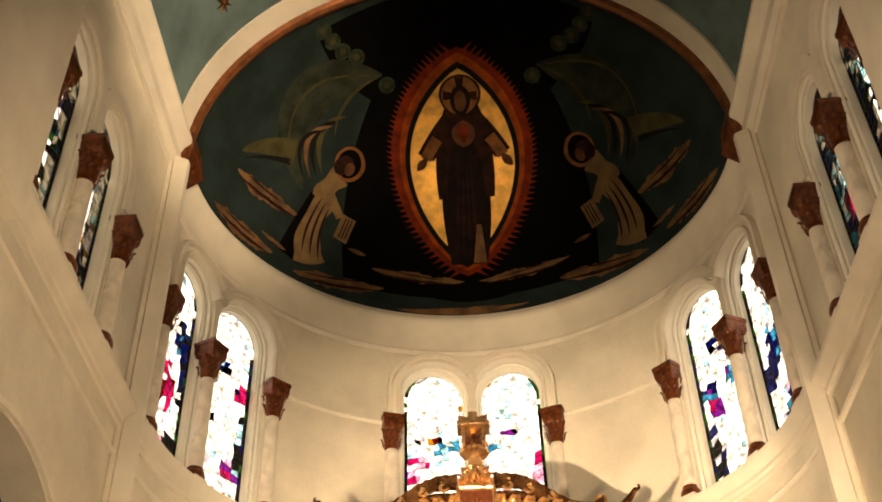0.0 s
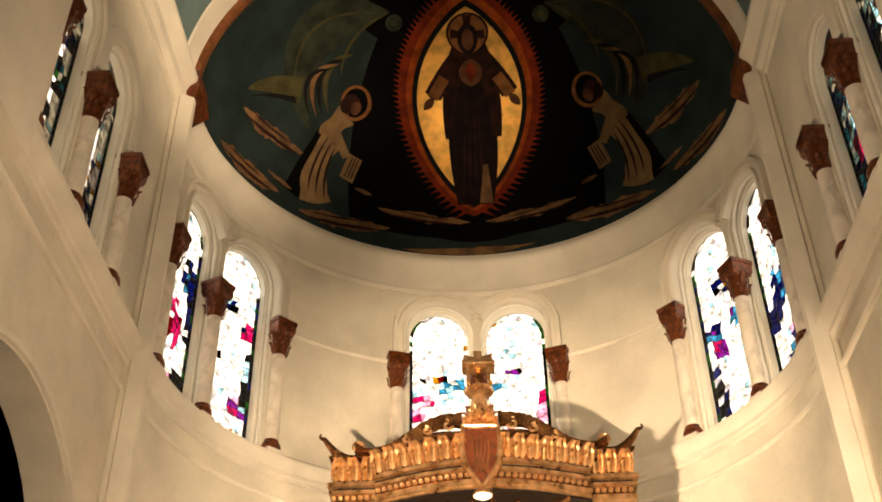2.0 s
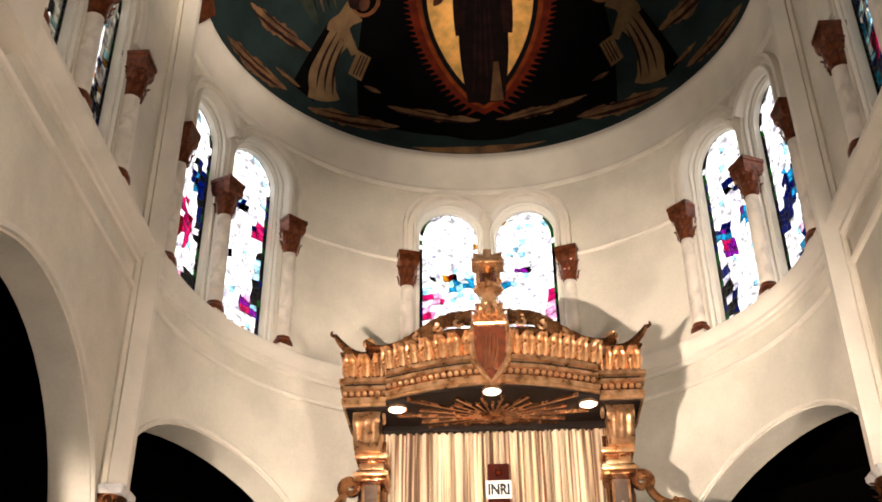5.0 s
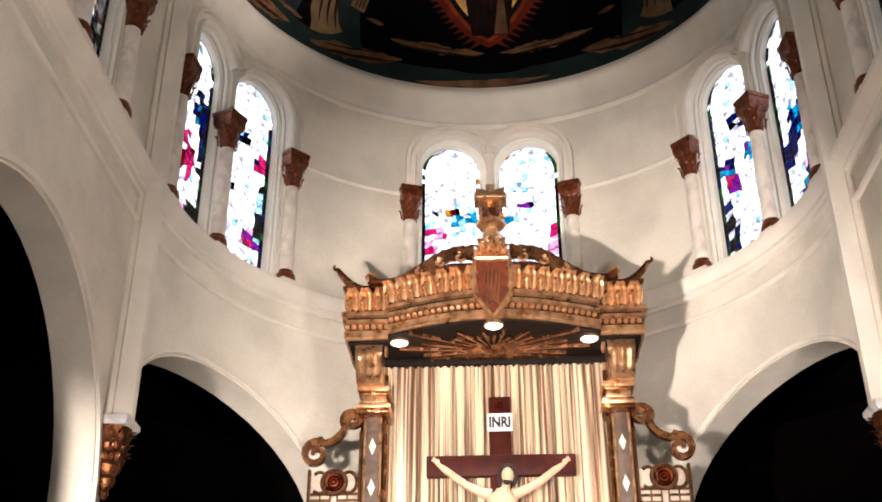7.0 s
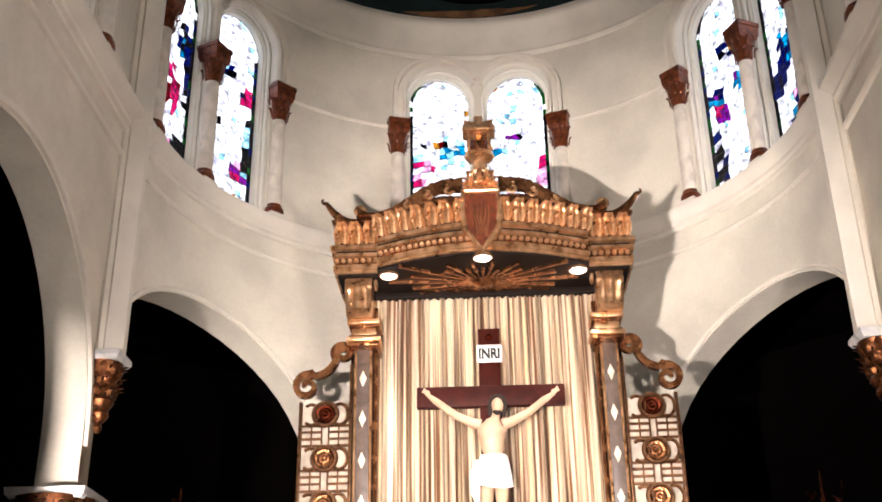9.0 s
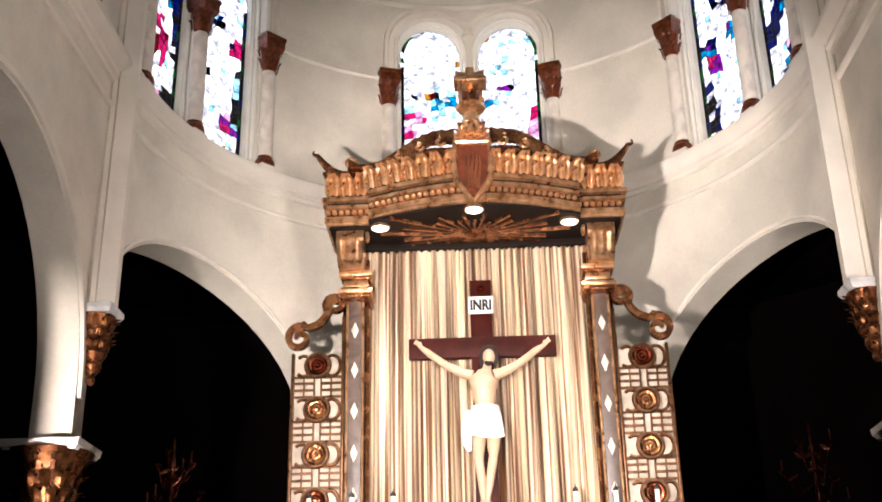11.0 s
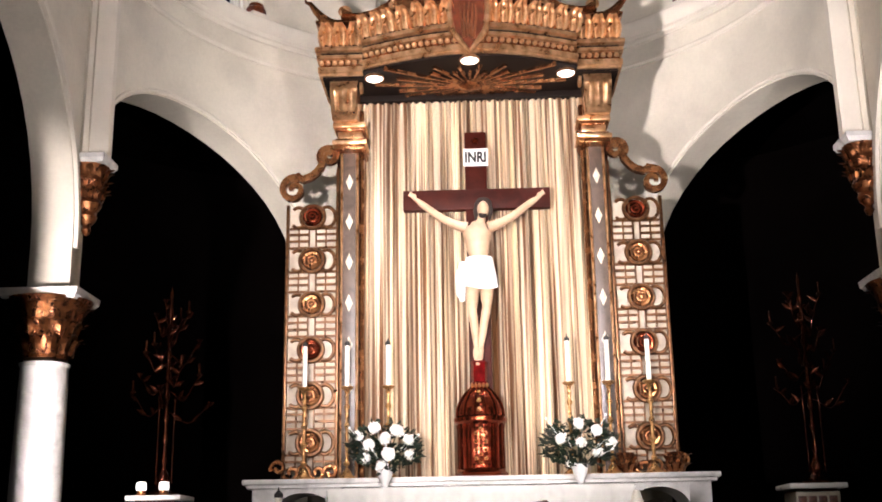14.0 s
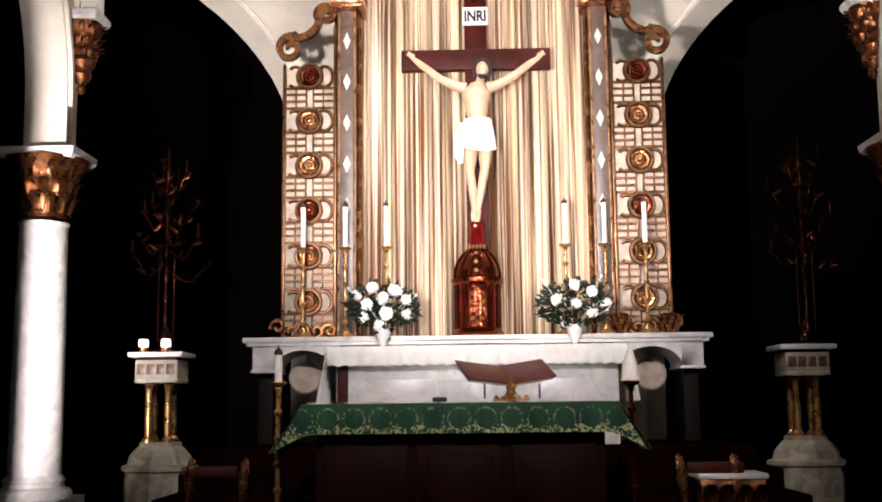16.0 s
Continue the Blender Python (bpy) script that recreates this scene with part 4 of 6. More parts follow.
# side figures with great folded wings, books and halos
for d in (-1, 1):
    painted("wing", bend((d * 43, 60.5), (d * 76, 48), (d * 50, 25)), lambda s: (0.3 + 8.0 * math.sin(math.pi * s) ** 0.9, 0.3 + 4.4 * math.sin(math.pi * s) ** 0.9), P_WING, 0.010, 32, 6)
    painted("wing_edge", bend((d * 43, 60.6), (d * 55, 52), (d * 47.5, 41)), lens(0.45), P_OLIVE, 0.018, 24, 2)
    painted("wing_edge", bend((d * 44, 60), (d * 82, 50), (d * 54, 26)), lens(0.35), P_OLIVE, 0.018, 28, 2)
    for k in range(4):
        painted("wing_feather", bend((d * (47 + 1.5 * k), 47 - 2.0 * k), (d * (58 + 1.5 * k), 42 - 2 * k), (d * (46 + 1.6 * k), 31 - 1.2 * k)), lens(0.9 - 0.1 * k), (P_OLIVE, P_BLACK, P_CLOUD, P_BLACK)[k], 0.016 + 0.002 * k, 24, 2)
    painted("wing_tip", bend((d * 72.5, 21.6), (d * 67, 29), (d * 57, 32)), lambda s: 0.12 + 3.0 * s ** 0.7, P_OLIVE, 0.014, 18)
    painted("wing_shade", bend((d * 70.5, 21.0), (d * 65, 26.5), (d * 57, 29)), lambda s: 0.1 + 0.7 * s, P_BLACK, 0.018, 18)
    painted("shadow_cloth", line((d * 49, 6.5), (d * 45, 26)), lambda s: 3.4 - 1.4 * s, P_NIGHT, 0.014, 14)
    painted("figure_body", bend((d * 43.2, 8.4), (d * 46.5, 16), (d * 42.5, 25)), lambda s: 3.6 - 0.9 * s + 0.5 * math.sin(7 * s), P_PALE, 0.020, 18)
    painted("figure_chest", bend((d * 44, 25), (d * 43.5, 29), (d * 40.5, 33)), lambda s: 2.6 + 0.4 * math.sin(8 * s), P_PALE, 0.022, 12)
    for k in range(3):
        painted("robe_fold", bend((d * (40.6 + 2.4 * k), 9.2), (d * (42.6 + 2.0 * k), 16), (d * (40.8 + 1.4 * k), 24 + k)), lens(0.34), P_ROBE2, 0.026, 12, 2)
    painted("figure_knee", bend((d * 47.5, 8.0), (d * 43, 8.0), (d * 39.5, 10.5)), lambda s: 1.9 - 0.6 * s, P_PALE, 0.023, 10)
    painted("figure_arm", bend((d * 43, 28), (d * 39, 25), (d * 37, 22.5)), lambda s: 1.5 - 0.4 * s, P_PALE, 0.024, 10)
    painted("figure_halo_rim", line((d * 39, 32.0), (d * 39, 41.2)), lens(4.2, 0.5), P_RING, 0.024, 24, 6)
    painted("figure_halo", line((d * 39.2, 32.8), (d * 39.2, 40.4)), lens(3.3, 0.5), P_NIGHT, 0.027, 24, 6)
    painted("figure_head", bend((d * 42.5, 33), (d * 41, 36), (d * 38.5, 38)), lens(2.3, 0.5), P_ROBE2, 0.030, 12)
    painted("figure_face", line((d * 38.8, 33.5), (d * 38.2, 37.2)), lens(1.3, 0.5), P_FLESH, 0.033, 10)
    painted("book", line((d * 35.8, 16.8), (d * 34.4, 23.6)), lambda s: 1.9, P_PALE, 0.024, 8)
    for k in range(3):
        painted("book_line", line((d * (34.6 + 0.9 * k), 17.4), (d * (33.4 + 0.9 * k), 23)), lambda s: 0.16, P_ROBE2, 0.028, 6, 2)
    painted("scroll", line((d * 33, 15.5), (d * 28, 15)), lens(0.6), P_CLOUD, 0.024, 8)
    for k, (p, q, w) in enumerate((((71, 17.3), (49, 18.2), 2.3), ((75.2, 4.4), (53.5, 4.8), 2.4), ((47, 3.2), (22.5, 7.0), 2.2), ((26, 12.0), (2, 10.6), 1.5), ((58, 8.5), (50, 7.6), 0.7))):
        painted("cloud", line((d * p[0], p[1]), (d * q[0], q[1])), ragged(w, 40 + k + 9 * d), P_CLOUD, 0.012 + 0.002 * k, 60)
        painted("cloud_shade", line((d * (p[0] - 1), p[1] - 0.9), (d * (q[0] + 1), q[1] - 0.8)), ragged(w * 0.26, 60 + k + 9 * d), P_ROBE2, 0.016 + 0.002 * k, 60)
        painted("cloud_shade", line((d * (p[0] - 3), p[1] + 0.5 * w), (d * (q[0] + 5), q[1] + 0.3 * w)), ragged(w * 0.14, 80 + k + 9 * d), P_ROBE2, 0.017 + 0.002 * k, 60)
    for ph, th in ((82, 56.5), (75, 57.5), (67.5, 58.3), (60, 60), (38, 58.8)):
        painted("rosette", line((d * ph, th - 2.2), (d * ph, th + 2.2)), lens(2.2, 0.5), P_LEAF, 0.010, 12)
        painted("rosette_heart", line((d * ph, th - 0.9), (d * ph, th + 0.9)), lens(0.9, 0.5), P_OLIVE, 0.014, 8)
painted("cloud", line((-19, 1.6), (14, 2.4)), ragged(1.2, 91), P_CLOUD, 0.013, 36)
painted("ground_shade", line((-12, 7.4), (12, 7.4)), lens(2.6, 0.5), P_NIGHT, 0.011, 24)

# ---- high altar ----
CREAMPANEL = material("cream_brocade_panel", (0.52, 0.43, 0.33), 0.6, vary=0.15, scale=7, bump=0.2, fine=80)
GREYSTRIP = material("grey_brown_marble", (0.115, 0.08, 0.06), 0.35, vary=0.2, scale=5, distort=1.5)
PEARL = material("mother_of_pearl", (0.80, 0.70, 0.55), 0.25, vary=0.1, scale=20)
COPPERRED = material("polished_copper", (0.27, 0.055, 0.022), 0.16, 0.95, vary=0.2, scale=10, bump=0.1)
WAX = material("ivory_wax", (0.82, 0.77, 0.66), 0.5, vary=0.05, scale=8)
BLACKIRON = material("blackened_wick", (0.015, 0.012, 0.01), 0.7)
BRASS = material("polished_brass", (0.66, 0.37, 0.14), 0.28, 0.85, vary=0.2, scale=12, bump=0.1)
CORD = material("gilt_iron_scrollwork", (0.19, 0.088, 0.036), 0.3, 0.75, vary=0.25, scale=15)
SHIELDRED = material("dark_red_enamel", (0.13, 0.032, 0.012), 0.6, vary=0.25, scale=14, bump=0.3, spec=0.12)

# predella steps and the dark body behind
for k in range(3):
    h = FLOOR + 0.2 * k
    tagged(put("step", boxed(-2.9 + 0.15 * k, 2.9 - 0.15 * k, 9.9 + 0.32 * k, 12.6, h, h + 0.2, bevel=0.012), CARPET), "red carpeted altar step darkened for shade", "step", group="altar steps")
PRED = FLOOR + 0.6

retable_base = thing("altar_shelf", "white marble altar shelf with arched wings", "shelf", (0, 0, 0))
bm = boxed(-2.5, 2.5, 11.75, 12.62, 2.285, 2.34, bevel=0.012)
box(bm, -2.46, 2.46, 11.78, 12.6, 2.25, 2.285)
put("slab", bm, MARBLE, retable_base)
for s in (-1, 1):
    w = opened_wall(min(s * 1.45, s * 2.4), max(s * 1.45, s * 2.4), 1.99, 2.25, [(s * 1.86, 0.31, 1.99, 2.0, 0.20)], lambda u, d, z: (u, 11.82 + d, z), 0.7, 0.5)
    put("wing", w, MARBLE, retable_base, turn=False, smooth=20)
    put("wing_ledge", boxed(s * 2.15, s * 2.42, 11.80, 12.5, 1.965, 1.992, bevel=0.006), MARBLE, retable_base)
    # near-black colour stands for the darkness under the shelf
    put("leg", boxed(s * 2.2, s * 2.36, 11.95, 12.5, PRED, 1.97, bevel=0.01), SOFFIT, retable_base, "support coloured near black for shade")
    bm = lathe(bmesh.new(), [(0.15, 0.0), (0.18, 0.02), (0.18, 0.05), (0.16, 0.07)], 24)
    bmesh.ops.rotate(bm, verts=bm.verts[:], matrix=Matrix.Rotation(math.pi / 2, 3, "X"))
    bmesh.ops.translate(bm, verts=bm.verts[:], vec=(s * 1.9, 12.3, 1.92))
    put("roundel", bm, CREAMPANEL, retable_base, "pale marble roundel under the arch")
put("core", boxed(-1.45, 1.45, 11.9, 12.6, PRED, 2.25), MARBLE, retable_base)
tagged(put("tabernacle_step", boxed(-0.44, 0.44, 11.66, 11.749, 2.29, 2.325, bevel=0.006), LINEN), "narrow white linen covered step before the tabernacle", "step")

mensa = thing("high_altar", "white marble high altar block", "altar", (0, 0, 0))
put("body", boxed(-1.42, 1.42, 11.2, 11.88, PRED, 2.12, bevel=0.015), MARBLE, mensa)
put("top_slab", boxed(-1.52, 1.52, 11.1, 11.74, 2.12, 2.18, bevel=0.01), MARBLE, mensa)
put("end_pilaster", boxed(-1.41, -1.30, 11.185, 11.2, PRED, 2.12, bevel=0.004), WOOD, mensa, "dark brown pilaster strip")
for x0, x1 in ((-1.22, -0.45), (-0.38, 0.38), (0.45, 1.22)):
    put("panel", boxed(x0, x1, 11.18, 11.2, PRED + 0.1, 1.86, bevel=0.008), MARBLE, mensa)


def draped_cloth(x0, x1, y0, y1, z, front, side, seed, lace=0.0, flare=0.0, n=120, spread=0.0):
    """A cloth over a table: top, front and side falls in soft folds; side falls flare outward."""
    rng = random.Random(seed)
    ph = [rng.uniform(0, 6) for _ in range(4)]
    bm = bmesh.new()

    def fold(u, d):
        return d * (0.020 * math.sin(9 * u + ph[0]) + 0.012 * math.sin(23 * u + ph[1]) + 0.006 * math.sin(51 * u + ph[2]))
    rows = []
    for j in range(9):
        q = j / 8
        row = []
        for i in range(n + 1):
            u = i / n
            x = x0 + (x1 - x0) * u
            hem = lace * abs(math.sin(u * (x1 - x0) * 26)) if j == 8 else 0.0
            end = max(0.0, abs(2 * u - 1) - 0.86) / 0.14
            x += spread * q * (2 * u - 1) ** 9
            drop = (front + (side - front) * end * end * (1 if spread else 0)) * q
            row.append(bm.verts.new((x, y0 - 0.006 - 0.015 * min(1, 4 * q) - fold(x * 2, q), z - drop + hem)))
        rows.append(row)
    back = [bm.verts.new((v.co.x, y1, z)) for v in rows[0]]
    rows.insert(0, back)
    for a, b in zip(rows, rows[1:]):
        for i in range(n):
            bm.faces.new((a[i], a[i + 1], b[i + 1], b[i]))
    for s, x in ((-1, x0), (1, x1)):
        k = 40
        prev = None
        for j in range(9):
            q = j / 8
            row = [bm.verts.new((x + s * (0.006 + flare * q + fold(i / k * 4 + 2, q)), y0 - 0.02 + (y1 - y0 + 0.02) * i / k, z - side * q)) for i in range(k + 1)]
            if prev:
                for i in range(k):
                    bm.faces.new((prev[i], prev[i + 1], row[i + 1], row[i]))
            prev = row
    bmesh.ops.remove_doubles(bm, verts=bm.verts[:], dist=0.004)
    bmesh.ops.solidify(bm, geom=bm.faces[:], thickness=0.003)
    return bm


tagged(put("altar_cloth", draped_cloth(-1.5, 1.5, 11.09, 11.745, 2.19, 0.20, 0.56, 3, lace=0.02, flare=0.07), LINEN, smooth=60), "white linen altar cloth with lace hem", "cloth")


# ---- retable: curtain, pilasters, grilles, canopy ----
def curtain():
    rng = random.Random(5)
    us, u = [], 0.0
    while u < 1.0:
        us.append(u)
        u += rng.uniform(0.016, 0.040)
    us.append(1.0)
    bm, rows = bmesh.new(), []
    nz = 26
    for j in range(nz + 1):
        q = j / nz
        z = 2.345 + (6.80 - 2.345) * q
        row = []
        for i, u in enumerate(us[:-1]):
            for k in range(6):
                f = (u + (us[i + 1] - u) * k / 6)
                w = 0.5 - 0.5 * math.cos(2 * math.pi * k / 6)
                amp = 0.13 + 0.06 * math.sin(i * 2.3) + 0.02 * math.sin(i * 1.1 + 4 * q)
                sway = 0.012 * math.sin(5 * q + i * 0.7) * (1 - q * 0.8)
                pinch = 0.5 + 0.5 * min(1, (1 - q) * 6)
                row.append(bm.verts.new((-1.32 + 2.64 * f + sway, 12.35 - amp * w * (0.55 + 0.45 * pinch) + 0.01 * math.sin(40 * f + 9 * q), z)))
        row.append(bm.verts.new((1.32, 12.30, z)))
        rows.append(row)
    for a, b in zip(rows, rows[1:]):
        for i in range(len(a) - 1):
            bm.faces.new((a[i], a[i + 1], b[i + 1], b[i]))
    return bm


# brown stripes run down the cloth and paint the shade between folds
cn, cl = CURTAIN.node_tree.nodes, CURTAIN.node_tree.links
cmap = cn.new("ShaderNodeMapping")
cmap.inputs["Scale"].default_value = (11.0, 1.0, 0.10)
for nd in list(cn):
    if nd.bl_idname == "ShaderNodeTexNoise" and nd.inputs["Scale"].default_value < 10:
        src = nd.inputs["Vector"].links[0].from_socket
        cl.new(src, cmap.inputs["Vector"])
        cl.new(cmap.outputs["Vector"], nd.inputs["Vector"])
tagged(put("curtain", curtain(), CURTAIN, smooth=80), "tall pleated gold and cream damask curtain with painted fold shade behind the crucifix", "curtain")
retable = thing("retable", "tall gilt altar retable with lattice wings and diamond inlaid pilasters", "retable")
put("backboard", boxed(-1.6, 1.6, 12.36, 12.46, 2.34, 7.0), WOOD, retable)


def spiral(cx, cz, r0, r1, a0, turns, y, n=36):
    return [(cx + (r0 + (r1 - r0) * k / n) * math.cos(radians(a0 + 360 * turns * k / n)), y, cz + (r0 + (r1 - r0) * k / n) * math.sin(radians(a0 + 360 * turns * k / n))) for k in range(n + 1)]


def ring(cx, cz, r, y, t, n=28):
    return sweep(bmesh.new(), [(cx + r * math.cos(2 * math.pi * k / n), y, cz + r * math.sin(2 * math.pi * k / n)) for k in range(n)], round_section(t, 6), closed=True, up=(0, 1, 0))


def diamond(cx, cz, w, h, y):
    bm = bmesh.new()
    c = bm.verts.new((cx, y - 0.018, cz))
    v = [bm.verts.new(p) for p in ((cx - w, y, cz), (cx, y, cz - h), (cx + w, y, cz), (cx, y, cz + h))]
    for k in range(4):
        bm.faces.new((c, v[k], v[(k + 1) % 4]))
    bm.faces.new(v)
    return bm


for s in (-1, 1):
    # pilaster strip
    pil = put("pilaster", boxed(s * 1.335, s * 1.495, 12.03, 12.36, 2.34, 6.05, bevel=0.004), GREYSTRIP, retable, "grey-brown marble pilaster strip")
    for x in (1.325, 1.505):
        put("edge_bead", sweep(bmesh.new(), [(s * x, 12.03, 2.36), (s * x, 12.03, 6.04)], round_section(0.016, 8)), GOLD, pil, "gilt edge rod")
    for k in range(7):
        put("diamond", diamond(s * 1.415, 5.70 - 0.475 * k, 0.042, 0.1, 12.028), PEARL, pil, "pale pearl diamond inlay", smooth=0)
    put("curtain_post", sweep(bmesh.new(), [(s * 1.285, 12.12, 2.35), (s * 1.285, 12.12, 6.6)], round_section(0.03, 8)), DARKGOLD, retable, "dark gilt post")
    # stacked mouldings and console under the canopy
    x0, x1 = s * 1.24, s * 1.56
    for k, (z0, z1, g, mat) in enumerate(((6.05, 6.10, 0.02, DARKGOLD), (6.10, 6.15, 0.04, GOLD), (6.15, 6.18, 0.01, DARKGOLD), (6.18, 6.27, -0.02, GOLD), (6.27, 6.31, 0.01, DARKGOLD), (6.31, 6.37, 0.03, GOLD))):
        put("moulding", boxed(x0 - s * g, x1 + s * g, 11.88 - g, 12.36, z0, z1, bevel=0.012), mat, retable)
    bm, rows = bmesh.new(), []
    for j in range(13):
        q = j / 12
        z = 6.37 + 0.47 * q
        d = 11.86 - 0.20 * math.sin(math.pi * (0.12 + 0.66 * q)) - 0.08 * q
        row = []
        for i in range(13):
            u = i / 12
            lobe = 0.035 * abs(math.sin(3 * math.pi * u)) + 0.03 * math.sin(math.pi * u)
            row.append(bm.verts.new((s * (1.27 + 0.05 * (1 - q) + (0.33 - 0.06 * (1 - q)) * u), d - lobe * math.sin(math.pi * min(1, q * 1.1)) - 0.012 * math.sin(14 * q), z)))
        rows.append(row)
    for a, b in zip(rows, rows[1:]):
        for i in range(12):
            bm.faces.new((a[i], a[i + 1], b[i + 1], b[i]))
    box(bm, s * 1.30, s * 1.585, 11.80, 12.36, 6.37, 6.79)
    put("console", bm, GOLD, retable, "bulging gilt leaf console")
    put("console_volute", sweep(bmesh.new(), [(s * 1.25, y, z) for y, z in [(11.74 + 0.08 * (1 - k / 30) * math.cos(0.5 * k), 6.74 + 0.08 * (1 - k / 30) * math.sin(0.5 * k)) for k in range(30)]], round_section(0.022, 6), up=(1, 0, 0)), GOLD, retable)

    # lattice wing
    cx = s * 1.845
    wing = put("lattice_wing", boxed(s * 1.545, s * 2.13, 12.16, 12.2, 2.42, 5.42, bevel=0.004), CREAMPANEL, retable, "cream brocade backing of the gilt lattice")
    for x in (1.555, 2.13):
        put("stile", boxed(s * (x - 0.018), s * (x + 0.018), 12.08, 12.16, 2.36, 5.46 if x > 2 else 5.9, bevel=0.006), CORD, wing)
    for x in (1.805, 1.885):
        put("centre_bar", boxed(s * (x - 0.008), s * (x + 0.008), 12.10, 12.16, 2.42, 5.45, bevel=0.003), CORD, wing)
    for k in range(6):
        z = 5.31 - 0.513 * k
        m = put("medallion", lathe(bmesh.new(), [(0.0, 0.05), (0.02, 0.046), (0.03, 0.03), (0.05, 0.034), (0.065, 0.028), (0.075, 0.016), (0.1, 0.02), (0.115, 0.0), (0.0, 0.0)], 20), DARKGOLD if k % 3 else COPPERRED, wing, "embossed gilt medallion")
        m.matrix_basis = pose(cx, 12.10, z, 90, 0, 0)
        put("medallion_ring", ring(cx, z, 0.135, 12.085, 0.024), CORD, wing)
        for d in (-1, 1):
            put("side_ring", sweep(bmesh.new(), [(cx + d * (0.165 + 0.095 * math.cos(a)), 12.10, z + 0.12 * math.sin(a)) for a in [math.radians(-130 + 260 * i / 20) if d > 0 else math.radians(50 + 260 * i / 20) for i in range(21)]], round_section(0.021, 6), up=(0, 1, 0)), CORD, wing)
        for dz in (-0.36, -0.28, -0.20, -0.13):
            if z + dz > 2.4:
                for d in (-1, 1):
                    put("cross_bar", boxed(cx + d * 0.045, cx + d * 0.28, 12.11, 12.135, z + dz - 0.013, z + dz + 0.013, bevel=0), CORD, wing, smooth=0)
                if dz == -0.28:
                    for d in (-1, 1):
                        put("tie", boxed(cx + d * 0.155 - 0.009, cx + d * 0.155 + 0.009, 12.106, 12.128, z - 0.38, z - 0.11, bevel=0), CORD, wing, smooth=0)
    # scroll cresting
    body = spiral(1.655, 6.03, 0.035, 0.115, 150, -1.55, 12.07, 34)
    x0, z0 = body[-1][0], body[-1][2]
    neck = [(x0 + (1.95 - x0) * q, 12.07, z0 + (5.76 - z0) * (q ** 0.7) - 0.03 * math.sin(math.pi * q)) for q in [k / 8 for k in range(1, 8)]]
    end = spiral(2.06, 5.63, 0.16, 0.035, 130, -1.35, 12.07, 34)
    bm = sweep(bmesh.new(), [(s * x, y, z) for x, y, z in body + neck + end], [(-0.03, -0.035), (0.03, -0.035), (0.03, 0.035), (0.018, 0.05), (-0.018, 0.05), (-0.03, 0.035)], up=(0, 1, 0), scale=lambda q: 0.8 + 0.5 * math.sin(math.pi * q))
    put("scroll", bm, DARKGOLD, retable, "rolling gilt scroll on the lattice wing")
    put("scroll_leaf", sheet([(s * x, 12.04, z) for x, z in ((1.96, 5.78), (2.0, 5.84), (2.05, 5.82), (2.10, 5.79), (2.12, 5.73), (2.05, 5.72), (1.98, 5.73))], 0.05), DARKGOLD, retable)
    # acanthus foot
    bm = bmesh.new()
    for k in range(5):
        sweep(bm, spiral(s * (1.60 + 0.14 * k), 2.42 + 0.05 * (k == 4), 0.085, 0.02, 200, 1.1 * (1 if k % 2 else -1), 12.02 - 0.01 * k, 20), round_section(0.024, 6), up=(0, 1, 0))
    put("foot_scroll", bm, DARKGOLD, retable, "gilt acanthus scroll foot")

# canopy in plan: square ends, bowed middle
PLAN = [(-1.70, 12.40), (-1.70, 11.52), (-1.20, 11.52), (-1.20, 11.36)] + [(-1.20 + 2.40 * k / 20, 11.36 - 0.34 * math.sin(math.pi * k / 20)) for k in range(1, 20)] + [(1.20, 11.36), (1.20, 11.52), (1.70, 11.52), (1.70, 12.40)]


def grown(d):
    """The canopy's outline moved out by d, level by level."""
    out = []
    for x, y in PLAN:
        e = (0, -1)
        if abs(x) > 1.65:
            e = (math.copysign(1, x), -1 if y < 12 else 0)
        out.append((x + e[0] * d, y + e[1] * d))
    return out


def tier(levels):
    bm, rows = bmesh.new(), []
    for d, z in levels:
        rows.append([bm.verts.new((x, y, z)) for x, y in grown(d)])
    for a, b in zip(rows, rows[1:]):
        for i in range(len(a) - 1):
            bm.faces.new((a[i], a[i + 1], b[i + 1], b[i]))
    bm.faces.new(rows[0])
    bm.faces.new(rows[-1])
    return bm


canopy = thing("altar_canopy", "bowed gilt wooden canopy with leaf frieze over the crucifix", "canopy")
put("soffit", tier([(-0.03, 6.775), (-0.03, 6.80)]), SOFFIT, canopy, "near-black canopy soffit", smooth=20)
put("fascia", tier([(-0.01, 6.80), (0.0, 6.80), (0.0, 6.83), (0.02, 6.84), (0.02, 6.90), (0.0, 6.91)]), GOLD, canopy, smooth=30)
# darker gilt behind the beads paints the shade of the cove
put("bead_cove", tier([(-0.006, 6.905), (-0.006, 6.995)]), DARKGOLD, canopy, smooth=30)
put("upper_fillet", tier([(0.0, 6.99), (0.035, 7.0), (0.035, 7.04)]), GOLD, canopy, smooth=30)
# near-black band paints the groove's shade between the gilt mouldings
put("dark_cove", tier([(-0.01, 7.04), (-0.01, 7.08)]), SOFFIT, canopy, "groove coloured near black for its shade", smooth=20)
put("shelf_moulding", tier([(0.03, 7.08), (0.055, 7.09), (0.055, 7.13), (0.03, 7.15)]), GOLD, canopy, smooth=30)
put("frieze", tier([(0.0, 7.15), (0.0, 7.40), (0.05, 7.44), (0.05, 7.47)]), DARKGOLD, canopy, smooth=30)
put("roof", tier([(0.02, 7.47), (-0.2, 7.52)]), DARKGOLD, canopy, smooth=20)


